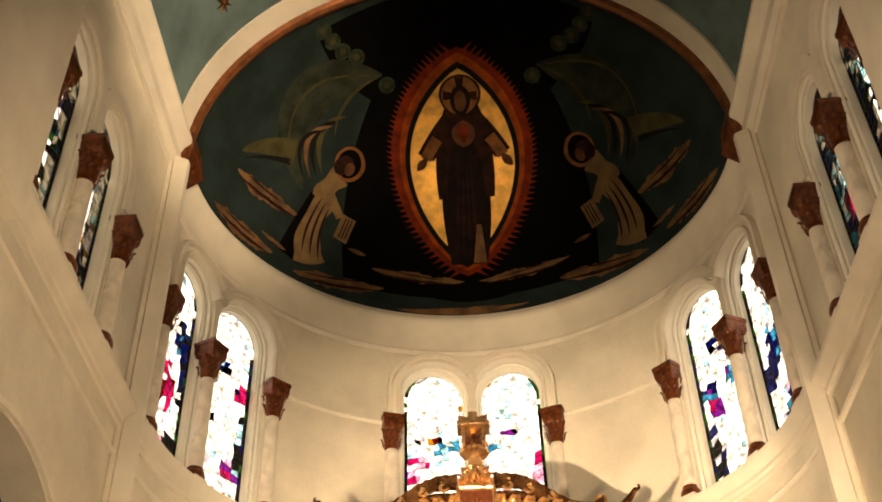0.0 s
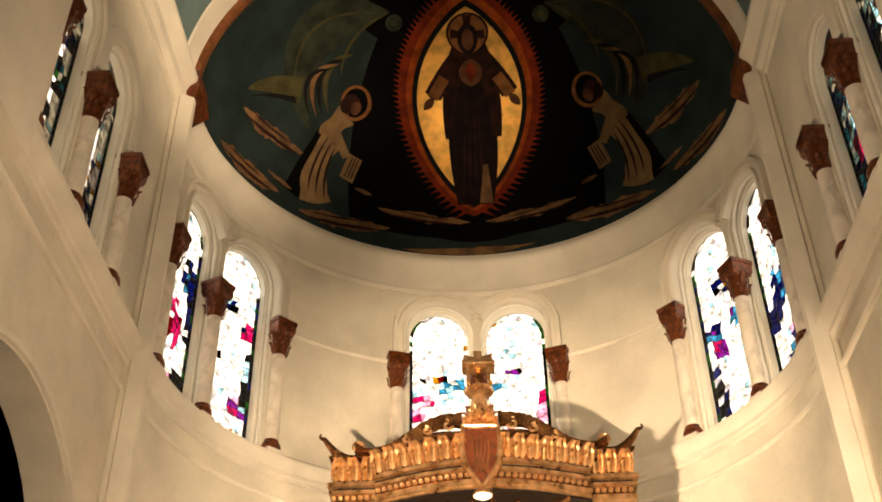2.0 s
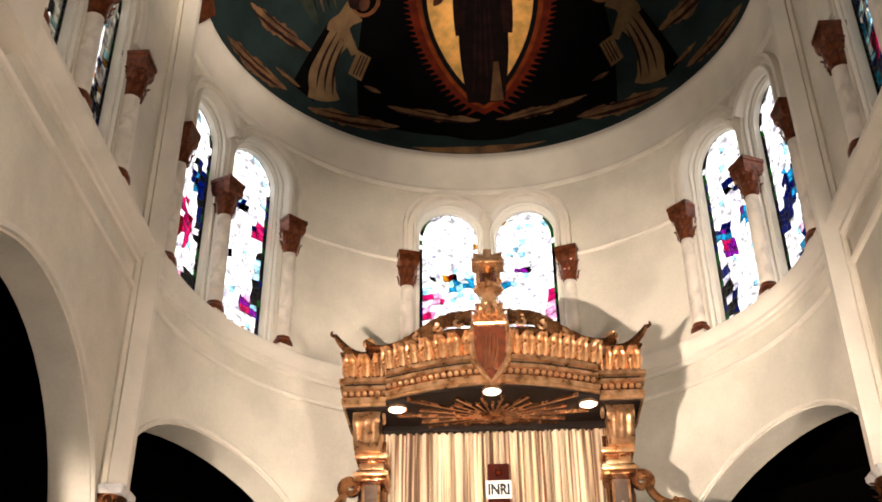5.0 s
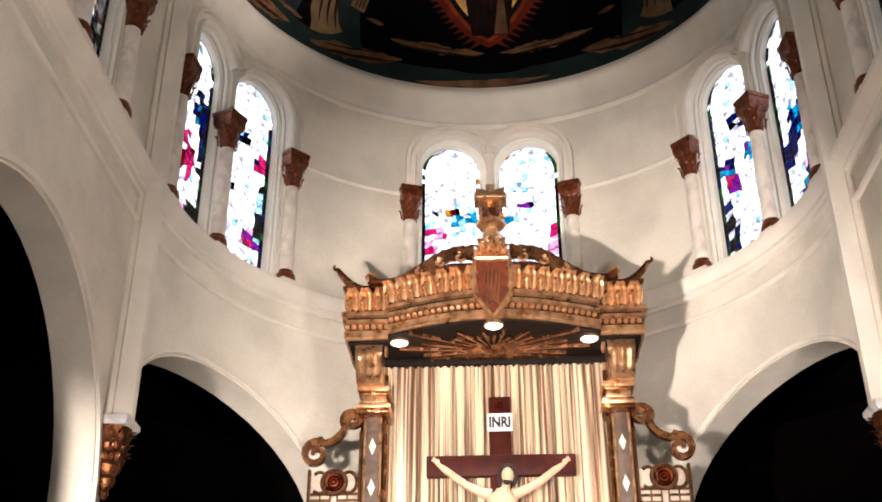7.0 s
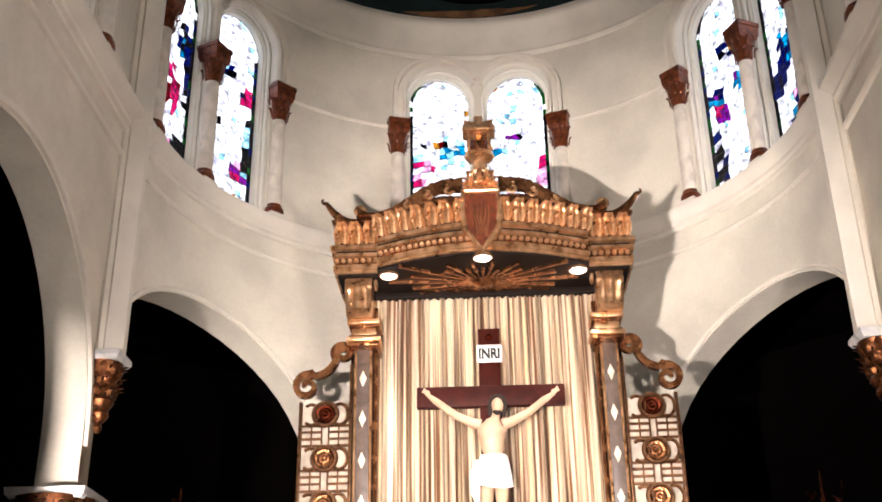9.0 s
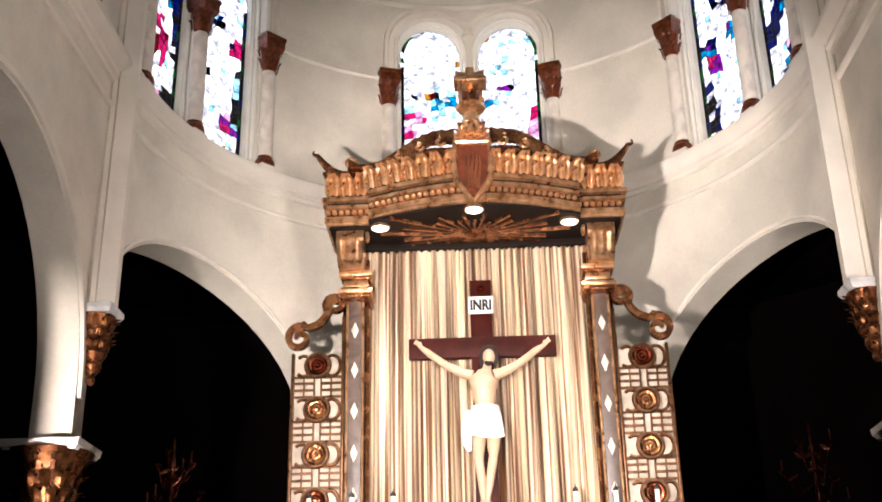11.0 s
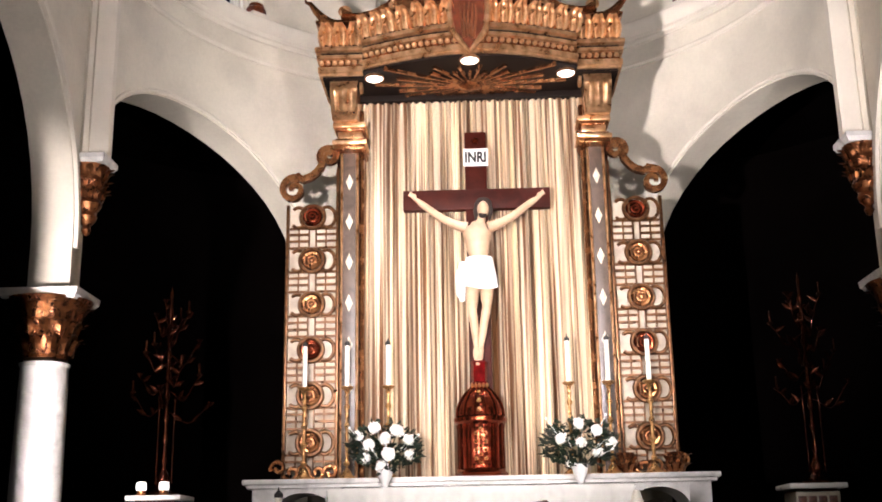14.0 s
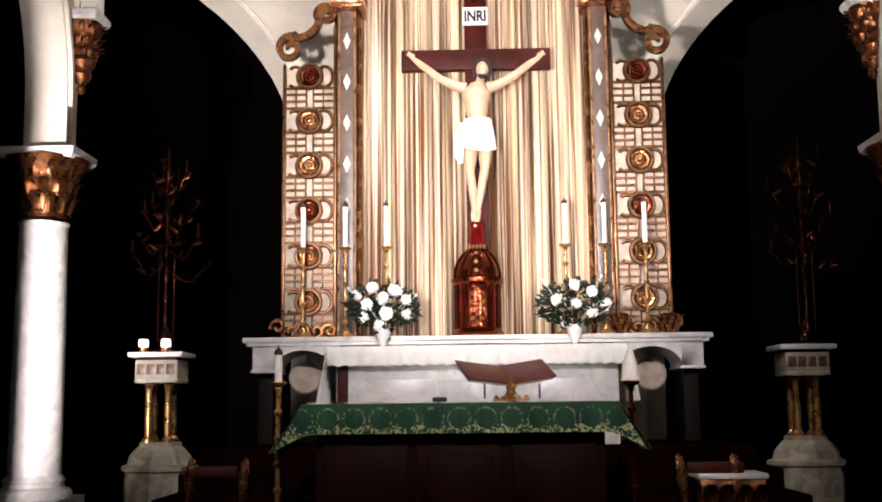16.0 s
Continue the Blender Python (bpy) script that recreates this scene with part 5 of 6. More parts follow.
def along(d, step, inset=0.03):
    """Points and outward turns along the front of the canopy."""
    pts = [Vector((x, y)) for x, y in grown(d)][1:-1]
    out = []
    for a, b in zip(pts, pts[1:]):
        seg = b - a
        if abs(seg.x) < 0.05:
            continue
        out.append((a, b))
    total, res, acc = 0.0, [], step / 2
    for a, b in out:
        L = (b - a).length
        while acc < L:
            p = a.lerp(b, acc / L)
            res.append((p.x, p.y, math.degrees(math.atan2(b.y - a.y, b.x - a.x))))
            acc += step
        acc -= L
    return res


bead_mesh = None
for x, y, t in along(0.018, 0.075):
    if bead_mesh is None:
        bm = bmesh.new()
        bmesh.ops.create_icosphere(bm, subdivisions=1, radius=0.034)
        b = put("bead", bm, GOLD, canopy)
        bead_mesh = b.data
    else:
        b = new("bead", bead_mesh)
        b.parent = canopy
    b.matrix_basis = pose(x, y, 6.95, 0, 0, t)


def acanthus(w, h):
    """One upright rounded leaf: raised rim, hollow either side of a midrib, curling tip."""
    bm, rows = bmesh.new(), []
    for j in range(11):
        q = j / 10
        ww = w * (0.62 + 0.42 * math.sin(math.pi * min(1.0, q * 0.85 + 0.1))) * math.sqrt(max(0.05, 1 - max(0.0, (q - 0.55) / 0.48) ** 2))
        curl = -0.03 - 0.055 * q - (0.05 if j >= 9 else 0.0)
        z = h * (q if j < 10 else 0.9)
        row = []
        for i in range(11):
            u = i / 5 - 1
            rim = 0.030 * math.exp(-((abs(u) - 0.82) / 0.14) ** 2) + 0.036 * math.exp(-(u / 0.2) ** 2)
            lobe = 0.004 * math.sin(11 * q + 6 * abs(u))
            row.append(bm.verts.new((ww * u, curl - rim - lobe + 0.035 * (abs(u) > 0.95), z)))
        rows.append(row)
    for a, b in zip(rows, rows[1:]):
        for i in range(10):
            bm.faces.new((a[i], a[i + 1], b[i + 1], b[i]))
    return bm


leaf_mesh = None
leaf_rng = random.Random(31)
for x, y, t in along(0.0, 0.16):
    if abs(x) < 0.2:
        continue
    if leaf_mesh is None:
        lf = put("leaf", acanthus(0.100, 0.265), GOLD, canopy, "embossed gilt leaf", smooth=60)
        leaf_mesh = lf.data
    else:
        lf = new("leaf", leaf_mesh)
        lf.parent = canopy
    lf.matrix_basis = pose(x, y - 0.012, 7.145, leaf_rng.uniform(-2, 4), leaf_rng.uniform(-2, 2), t + leaf_rng.uniform(-4, 4))

# cresting: swan-neck curves with curled ends
def crest_top(x):
    """Height of the swan neck's axis over the canopy front."""
    q = min(1.0, max(0.0, (x - 0.30) / 0.92))
    return 7.62 - 0.20 * (0.5 - 0.5 * math.cos(math.pi * q)) + 0.02 * math.sin(2 * math.pi * q)


def bow(x):
    return 11.36 - 0.34 * math.sin(math.pi * min(1.0, max(0.0, (x + 1.2) / 2.4)))


for s in (-1, 1):
    body = []
    for k in range(61):
        x = 0.20 + 1.22 * k / 60
        lift = 0.10 * max(0.0, (x - 1.2) / 0.22) ** 2
        body.append((s * x, bow(x) - 0.01 + 0.10 * max(0.0, (x - 1.0) / 0.4), crest_top(x) + lift))
    bm = sweep(bmesh.new(), body, [(-0.07, -0.05), (0.07, -0.05), (0.085, 0.0), (0.05, 0.06), (-0.05, 0.06), (-0.085, 0.0)], up=(0, 1, 0), scale=lambda q: (1.12 - 0.45 * q) * (1 + 0.05 * math.sin(75 * q)))
    put("swan_neck", bm, DARKGOLD, canopy, "rolling gilt swan-neck cresting")
    put("crest_panel", sheet([(s * 0.02, 11.22, 7.42), (s * 0.02, 11.22, 7.62)] + [(x, 11.22, z - 0.02) for x, _, z in body[::6]] + [(s * 1.42, 11.22, 7.42)], 0.2), DARKGOLD, canopy, smooth=0)
    for cx, cz, r in ((0.36, 7.56, 0.075), (0.60, 7.53, 0.06), (0.84, 7.48, 0.05)):
        put("crest_curl", sweep(bmesh.new(), [(s * x, y, z) for x, y, z in spiral(cx, cz, r, 0.015, 70, 1.2, bow(cx) - 0.05, 20)], round_section(0.020, 7), up=(0, 1, 0)), GOLD, canopy)
    tip = [(s * (1.44 + 0.38 * q), 11.5, 7.40 + 0.30 * q ** 1.7 - 0.02 * math.sin(math.pi * q)) for q in [k / 12 for k in range(13)]] + [(s * (1.82 + 0.055 * math.sin(a)), 11.5, 7.70 + 0.035 - 0.035 * math.cos(a)) for a in (0.6, 1.2, 1.8, 2.4)]
    put("corner_leaf", sweep(bmesh.new(), tip, round_section(0.085, 10, 0.8), up=(0, 1, 0), scale=lambda q: max(0.14, 1.0 - 0.95 * q ** 1.2)), DARKGOLD, canopy, "curled gilt corner leaf")
    put("corner_curl", sweep(bmesh.new(), [(s * x, y, z) for x, y, z in spiral(1.42, 7.56, 0.075, 0.02, 250, -1.3, 11.46, 24)], round_section(0.024, 8), up=(0, 1, 0)), GOLD, canopy)
# shield
sh = [(-0.18, 0.34), (0.18, 0.34), (0.205, 0.12), (0.17, -0.12), (0.0, -0.36), (-0.17, -0.12), (-0.205, 0.12)]
shield = put("shield", sheet([(x, 10.93, 7.14 + z) for x, z in sh], 0.05), SHIELDRED, canopy, "dark red shield with gilt border", smooth=0)
put("shield_border", sweep(bmesh.new(), [(x * 1.06, 10.93, 7.14 + z * 1.05) for x, z in sh], round_section(0.038, 8), closed=True, up=(0, 1, 0)), GOLD, shield, "gilt border")
for k in range(5):
    put("shield_flame", sweep(bmesh.new(), [((k - 2) * (0.03 + 0.012 * q) + 0.008 * math.sin(6 * q + k), 10.925, 6.96 + 0.40 * q - 0.02 * abs(k - 2)) for q in [i / 8 for i in range(9)]], round_section(0.018, 6), up=(0, 1, 0), scale=lambda q: 1.1 - 0.7 * q), COPPER, shield, "raised copper-red flute", smooth=60)
for k in range(5):
    lf = new("shell_leaf", leaf_mesh)
    lf.parent = canopy
    lf.matrix_basis = Matrix.Translation(((k - 2) * 0.035, 10.98, 7.46)) @ pose(0, 0, 0, -6, (k - 2) * 20, 0) @ Matrix.Diagonal((0.6, 0.9, 0.75 - 0.06 * abs(k - 2), 1))
# finial above the shield: base, little lantern, flared cross
carved("finial_bell", GOLD, canopy, "", 8, 1, 0.10, 0.16, 7.62, 7.80, 0.05)
put("finial_base", lathe(bmesh.new(), [(0.14, 7.74), (0.14, 7.80), (0.09, 7.84), (0.075, 7.97), (0.17, 8.02), (0.18, 8.05), (0.15, 8.08), (0.1, 8.09)], 8), GOLD, canopy, smooth=25)
for x, y in ((-0.12, -0.1), (0.12, -0.1), (-0.12, 0.1), (0.12, 0.1)):
    put("lantern_post", boxed(x - 0.02, x + 0.02, y - 0.02, y + 0.02, 8.08, 8.34, bevel=0.006), GOLD, canopy)
put("lantern_core", boxed(-0.035, 0.035, -0.03, 0.03, 8.08, 8.36, bevel=0.01), DARKGOLD, canopy)
put("lantern_top", boxed(-0.19, 0.19, -0.13, 0.13, 8.34, 8.41, bevel=0.02), GOLD, canopy)
put("cross_upright", boxed(-0.05, 0.05, -0.04, 0.04, 8.38, 8.58, bevel=0.012), GOLD, canopy)
for d in (-1, 1):
    put("cross_arm", sheet([(d * 0.04, -0.04, 8.45), (d * 0.17, -0.04, 8.41), (d * 0.17, -0.04, 8.53), (d * 0.04, -0.04, 8.49)], 0.08), GOLD, canopy, smooth=0)
for ob in list(canopy.children):
    if ob.name.split(".")[0] in ("finial_bell", "finial_base", "lantern_post", "lantern_core", "lantern_top", "cross_upright", "cross_arm"):
        ob.location = (0, 11.12, 0)
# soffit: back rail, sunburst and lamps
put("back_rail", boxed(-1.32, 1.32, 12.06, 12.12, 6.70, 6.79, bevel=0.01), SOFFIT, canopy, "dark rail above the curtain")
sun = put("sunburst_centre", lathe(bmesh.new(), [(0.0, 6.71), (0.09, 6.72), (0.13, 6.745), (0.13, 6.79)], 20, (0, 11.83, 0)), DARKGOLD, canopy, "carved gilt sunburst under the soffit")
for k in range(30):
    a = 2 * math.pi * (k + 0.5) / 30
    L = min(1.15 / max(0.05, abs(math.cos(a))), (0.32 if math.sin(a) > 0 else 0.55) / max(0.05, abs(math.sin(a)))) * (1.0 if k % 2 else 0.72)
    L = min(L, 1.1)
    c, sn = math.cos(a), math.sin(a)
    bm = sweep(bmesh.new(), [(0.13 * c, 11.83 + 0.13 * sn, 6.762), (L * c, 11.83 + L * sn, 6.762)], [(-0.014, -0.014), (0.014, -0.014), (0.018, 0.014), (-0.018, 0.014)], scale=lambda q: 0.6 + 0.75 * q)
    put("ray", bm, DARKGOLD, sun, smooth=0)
LAMPGLOW = bpy.data.materials.new("lit_lamp_lens")
LAMPGLOW.use_nodes = True
LAMPGLOW.node_tree.nodes["Principled BSDF"].inputs["Emission Color"].default_value = (1, 0.93, 0.82, 1)
LAMPGLOW.node_tree.nodes["Principled BSDF"].inputs["Emission Strength"].default_value = 7.0
for x, y in ((-1.08, 11.53), (0, 11.12), (1.08, 11.53)):
    lp = thing("canopy_downlight", "round white lit downlight in the canopy soffit", "lamp", (x, y, 6.765), 0, "canopy downlights")
    put("rim", lathe(bmesh.new(), [(0.105, 0.02), (0.11, -0.01), (0.1, -0.02), (0.09, 0.0)], 20), GOLD, lp)
    put("lens", lathe(bmesh.new(), [(0.0, -0.04), (0.05, -0.036), (0.085, -0.022), (0.095, 0.0), (0.0, 0.0)], 20), LAMPGLOW, lp, "glowing white lens")
    for ob in lp.children:
        ob.visible_shadow = False

# ---- crucifix ----
crucifix = thing("crucifix", "dark wooden cross with white name board before the curtain", "crucifix", (0.04, 0, 0))
put("upright", boxed(-0.125, 0.125, 12.05, 12.15, 2.36, 6.28, bevel=0.012), WOOD, crucifix)
put("crossbar", boxed(-0.84, 0.84, 12.035, 12.14, 5.34, 5.58, bevel=0.012), WOOD, crucifix)
put("boss", lathe(bmesh.new(), [(0.0, 0.03), (0.03, 0.025), (0.045, 0.0)], 12), COPPERRED, crucifix, "small copper boss").matrix_basis = pose(0, 12.05, 6.17, 90, 0, 0)
board = put("name_board", boxed(-0.145, 0.145, 12.005, 12.03, 5.85, 6.06, bevel=0.006), LINEN, crucifix, "white name board lettered INRI")
font = bpy.data.curves.new("letters", "FONT")
font.body, font.size, font.align_x, font.extrude, font.offset = "INRI", 0.17, "CENTER", 0.004, 0.007
tmp = new("letters", font)
me = bpy.data.meshes.new_from_object(tmp.evaluated_get(bpy.context.evaluated_depsgraph_get()))
bpy.data.objects.remove(tmp)
me.materials.clear()
me.materials.append(BLACKIRON)
letters = new("letters", me)
letters.parent = board
letters["label"] = "black painted letters INRI"
letters.matrix_basis = Matrix.Translation((0, 11.999, 5.895)) @ pose(0, 0, 0, 90, 0, 0) @ Matrix.Diagonal((0.78, 1, 1, 1))


def statue():
    """A plain carved figure with outstretched arms, in one mesh."""
    bm = bmesh.new()

    def limb(points, radii, mat, flat=0.8, n=12):
        start = len(bm.faces)
        pts = [Vector(p) for p in points]
        fine, rad = [], []
        for i in range(len(pts) - 1):
            for k in range(4):
                q = k / 4
                fine.append(pts[i].lerp(pts[i + 1], q))
                rad.append(radii[i] + (radii[i + 1] - radii[i]) * (q * q * (3 - 2 * q)))
        fine.append(pts[-1])
        rad.append(radii[-1])
        sweep(bm, fine, round_section(1.0, n, flat), up=(0, 1, 0.001), scale=lambda q: rad[min(len(rad) - 1, round(q * (len(rad) - 1)))])
        bm.faces.ensure_lookup_table()
        for f in bm.faces[start:]:
            f.material_index = mat

    def ball(c, r, mat, sx=1, sy=1, sz=1):
        start = len(bm.faces)
        bmesh.ops.create_icosphere(bm, subdivisions=3, radius=r, matrix=Matrix.Translation(c) @ Matrix.Diagonal((sx, sy, sz, 1)))
        bm.faces.ensure_lookup_table()
        for f in bm.faces[start:]:
            f.material_index = mat
    y = 11.93
    limb([(0.02, y, 4.55), (0.01, y, 4.74), (0.0, y - 0.02, 4.88), (0.0, y - 0.03, 5.02), (0.02, y - 0.01, 5.14)], [0.13, 0.105, 0.13, 0.165, 0.09], 0)
    limb([(0.03, y - 0.01, 5.1), (0.05, y - 0.03, 5.24)], [0.06, 0.05], 0)
    ball((0.07, y - 0.07, 5.295), 0.082, 0, 0.82, 1.0, 1.15)
    ball((0.075, y - 0.02, 5.36), 0.1, 2, 0.98, 0.9, 0.9)
    for d in (-1, 1):
        limb([(0.07 + d * 0.065, y - 0.05, 5.37), (0.07 + d * 0.078, y - 0.05, 5.28), (0.06 + d * 0.075, y - 0.04, 5.18)], [0.03, 0.034, 0.015], 2)
    ball((0.065, y - 0.09, 5.225), 0.048, 2, 1.0, 0.8, 0.8)
    for d, hx, hz in ((-1, -0.72, 5.49), (1, 0.72, 5.47)):
        limb([(d * 0.12, y, 5.10), (d * 0.22, y, 5.13), (d * 0.42, y + 0.02, 5.24), (d * 0.60, y + 0.05, 5.39), (hx, y + 0.07, hz)], [0.07, 0.058, 0.046, 0.040, 0.026], 0, 0.9)
        ball((hx, y + 0.07, hz + 0.02), 0.04, 0, 1.1, 0.6, 1.0)
        for k in range(4):
            limb([(hx, y + 0.06, hz + 0.02), (hx + d * (0.035 + 0.008 * k), y + 0.04, hz + 0.075 - 0.016 * k)], [0.012, 0.008], 0, 1.0, 6)
    for d, kx, kz, ky in ((-1, -0.075, 4.12, -0.10), (1, 0.085, 4.16, -0.12)):
        limb([(0.02 + d * 0.07, y, 4.5), (kx, y + ky * 0.8, 4.28), (kx - 0.005, y + ky, kz), (kx * 0.55 - 0.01, y - 0.05, kz - 0.22), (kx * 0.25 - 0.02, y - 0.01, 3.70)], [0.09, 0.070, 0.050, 0.046, 0.028], 0, 0.95)
        limb([(kx * 0.25 - 0.02, y - 0.01, 3.71), (-0.03 + d * 0.012, y - 0.08, 3.62 - 0.03 * d), (-0.045 + d * 0.01, y - 0.11, 3.55 - 0.03 * d)], [0.038, 0.040, 0.02], 0, 0.8)
    # waist cloth with folds and a hanging end
    start = len(bm.faces)
    rows = []
    for j in range(9):
        q = j / 8
        z = 4.74 - 0.36 * q
        rows.append([bm.verts.new((0.01 + (0.15 + 0.055 * q) * (1 + 0.05 * math.sin(9 * a + 5 * q)) * math.cos(a), y - 0.02 + (0.115 + 0.05 * q) * (1 + 0.07 * math.sin(11 * a + 4 * q)) * math.sin(a), z + 0.03 * math.sin(a * 2 + 1) * q)) for a in [2 * math.pi * k / 40 for k in range(40)]])
    for a, b in zip(rows, rows[1:]):
        for k in range(40):
            bm.faces.new((a[k], a[(k + 1) % 40], b[(k + 1) % 40], b[k]))
    limb([(-0.15, y - 0.06, 4.68), (-0.2, y - 0.07, 4.52), (-0.2, y - 0.06, 4.34), (-0.18, y - 0.05, 4.24)], [0.05, 0.06, 0.055, 0.03], 1, 0.6)
    bm.faces.ensure_lookup_table()
    for f in bm.faces[start:]:
        f.material_index = 1
    return bm


HAIR = material("dark_painted_brown", (0.022, 0.010, 0.005), 0.85, vary=0.2, scale=20, bump=0.3)
corpus = put("statue", statue(), FLESH, smooth=70)
corpus.data.materials.append(LINEN)
corpus.data.materials.append(HAIR)
corpus.location = (0.04, 0.05, 0)
tagged(corpus, "painted plaster statue with outstretched arms on the cross", "statue")


# ---- on the altar shelf ----
tab = thing("tabernacle", "domed polished copper tabernacle with fluted sides", "tabernacle", (0.02, 11.95, 2.34))
put("plinth", lathe(bmesh.new(), [(0.28, 0.0), (0.285, 0.03), (0.26, 0.05), (0.25, 0.08)], 8), COPPERRED, tab, smooth=20)
put("drum", lathe(bmesh.new(), [(0.225, 0.08), (0.225, 0.54)], 24), COPPERRED, tab)
for k in range(16):
    a = 2 * math.pi * k / 16
    put("flute", lathe(bmesh.new(), [(0.026, 0.08), (0.02, 0.11), (0.017, 0.3), (0.02, 0.49), (0.028, 0.53), (0.028, 0.55)], 8, (0.235 * math.cos(a), 0.235 * math.sin(a), 0)), COPPERRED, tab)
put("cornice", lathe(bmesh.new(), [(0.25, 0.54), (0.285, 0.57), (0.29, 0.61), (0.26, 0.63)], 24), COPPERRED, tab)
put("dome", lathe(bmesh.new(), [(0.255, 0.63), (0.25, 0.70), (0.22, 0.78), (0.16, 0.87), (0.09, 0.93), (0.06, 0.95)], 24), COPPERRED, tab)
for k in range(12):
    a = 2 * math.pi * (k + 0.5) / 12
    put("rib", sweep(bmesh.new(), [(r * math.cos(a), r * math.sin(a), z) for r, z in ((0.262, 0.63), (0.255, 0.71), (0.225, 0.79), (0.165, 0.88), (0.09, 0.945))], round_section(0.012, 6)), COPPERRED, tab)
door = put("door", boxed(-0.1, 0.1, -0.262, -0.235, 0.12, 0.5, bevel=0.01), COPPERRED, tab, "embossed copper door")
for k in range(9):
    for i in range(3):
        put("door_boss", lathe(bmesh.new(), [(0.0, 0.022), (0.012, 0.018), (0.021, 0.0)], 8), BRASS if (i + k) % 2 else COPPERRED, door).matrix_basis = pose(-0.05 + 0.05 * i, -0.262, 0.13 + 0.044 * k, 90, 0, 0)
for k in range(7):
    q = k / 6
    put("dome_boss", lathe(bmesh.new(), [(0.0, 0.024), (0.016, 0.018), (0.026, 0.0)], 8), BRASS if k % 2 else COPPERRED, tab).matrix_basis = pose(0.012 * (-1) ** k, -0.265 + 0.19 * q ** 2, 0.64 + 0.29 * q, 90 - 55 * q, 0, 0)
RUBY = material("ruby_red_enamel", (0.16, 0.006, 0.006), 0.15, 0.3, vary=0.25, scale=12, bump=0.2)
put("finial", lathe(bmesh.new(), [(0.085, 0.93), (0.105, 0.96), (0.105, 0.99), (0.085, 1.01), (0.09, 1.10), (0.085, 1.20), (0.10, 1.22), (0.07, 1.25), (0.03, 1.27), (0.0, 1.30)], 8), RUBY, tab, "ruby red faceted finial", smooth=20)
for k in range(5):
    put("crest", lathe(bmesh.new(), [(0.0, 0.0), (0.018, 0.02), (0.012, 0.05), (0.0, 0.06)], 8), BRASS, tab).matrix_basis = pose(-0.08 + 0.04 * k, -0.1, 0.93, 0, 0, 0)


def candlestick(x, y, z, h, candle, r=0.026, stick=BRASS, label="tall brass altar candlestick with white candle", group="altar candlesticks"):
    c = thing("candlestick", label, "candlestick", (x, y, z), 0, group)
    put("foot", lathe(bmesh.new(), [(0.085, 0.0), (0.09, 0.02), (0.06, 0.04), (0.045, 0.07), (0.025, 0.10)], 12), stick, c)
    prof = [(0.02, 0.08)]
    k = 0.12
    while k < h - 0.12:
        prof += [(0.016, k), (0.032, k + 0.03), (0.034, k + 0.045), (0.016, k + 0.07), (0.02, k + 0.14)]
        k += 0.2
    prof += [(0.016, h - 0.08), (0.03, h - 0.05), (0.02, h - 0.03)]
    put("stem", lathe(bmesh.new(), prof, 12), stick, c)
    put("drip_pan", lathe(bmesh.new(), [(0.02, h - 0.04), (0.065, h - 0.015), (0.075, h), (0.068, h + 0.006), (0.03, h)], 16), stick, c)
    put("candle", lathe(bmesh.new(), [(r, h), (r, h + candle), (r * 0.8, h + candle + 0.006), (0.0, h + candle + 0.004)], 14), WAX, c, "white wax candle")
    put("follower", lathe(bmesh.new(), [(r * 1.12, h + candle - 0.03), (r * 1.15, h + candle), (r * 0.5, h + candle + 0.02), (0.006, h + candle + 0.03), (0.004, h + candle + 0.05)], 10), BLACKIRON, c, "dark wick cap")
    return c


for x in (-1.87, -1.41, -0.965, 0.975, 1.40, 1.835):
    candlestick(x, 11.86, 2.34, 0.97, 0.48)

PETAL = material("white_petals", (0.86, 0.85, 0.80), 0.7, vary=0.06, scale=20, bump=0.2)
LEAFGREEN = material("dark_green_leaves", (0.008, 0.019, 0.006), 0.5, vary=0.3, scale=8)
SILVER = material("white_glazed_vase", (0.78, 0.78, 0.76), 0.2, vary=0.05, scale=5)


def bloom(r, seed):
    rng = random.Random(seed)
    bm = bmesh.new()
    bmesh.ops.create_icosphere(bm, subdivisions=2, radius=r * 0.86)
    for v in bm.verts:
        v.co *= 1 + 0.10 * noise.noise(v.co * 60 + Vector((seed, 0, 0)))
    for k in range(34):
        z = 1 - 2 * (k + 0.5) / 34
        a = k * 2.399
        d = Vector((math.cos(a) * math.sqrt(1 - z * z), math.sin(a) * math.sqrt(1 - z * z), z))
        t = d.cross(Vector((0.3, 0.2, 1))).normalized()
        b = d.cross(t)
        w, L = r * 0.30, r * rng.uniform(0.85, 1.05)
        v = [bm.verts.new(p) for p in (d * r * 0.4 - t * w * 0.5, d * r * 0.4 + t * w * 0.5, d * L + t * w + b * r * 0.12, d * L * 1.06 + b * r * 0.2, d * L - t * w + b * r * 0.12)]
        bm.faces.new(v)
    return bm


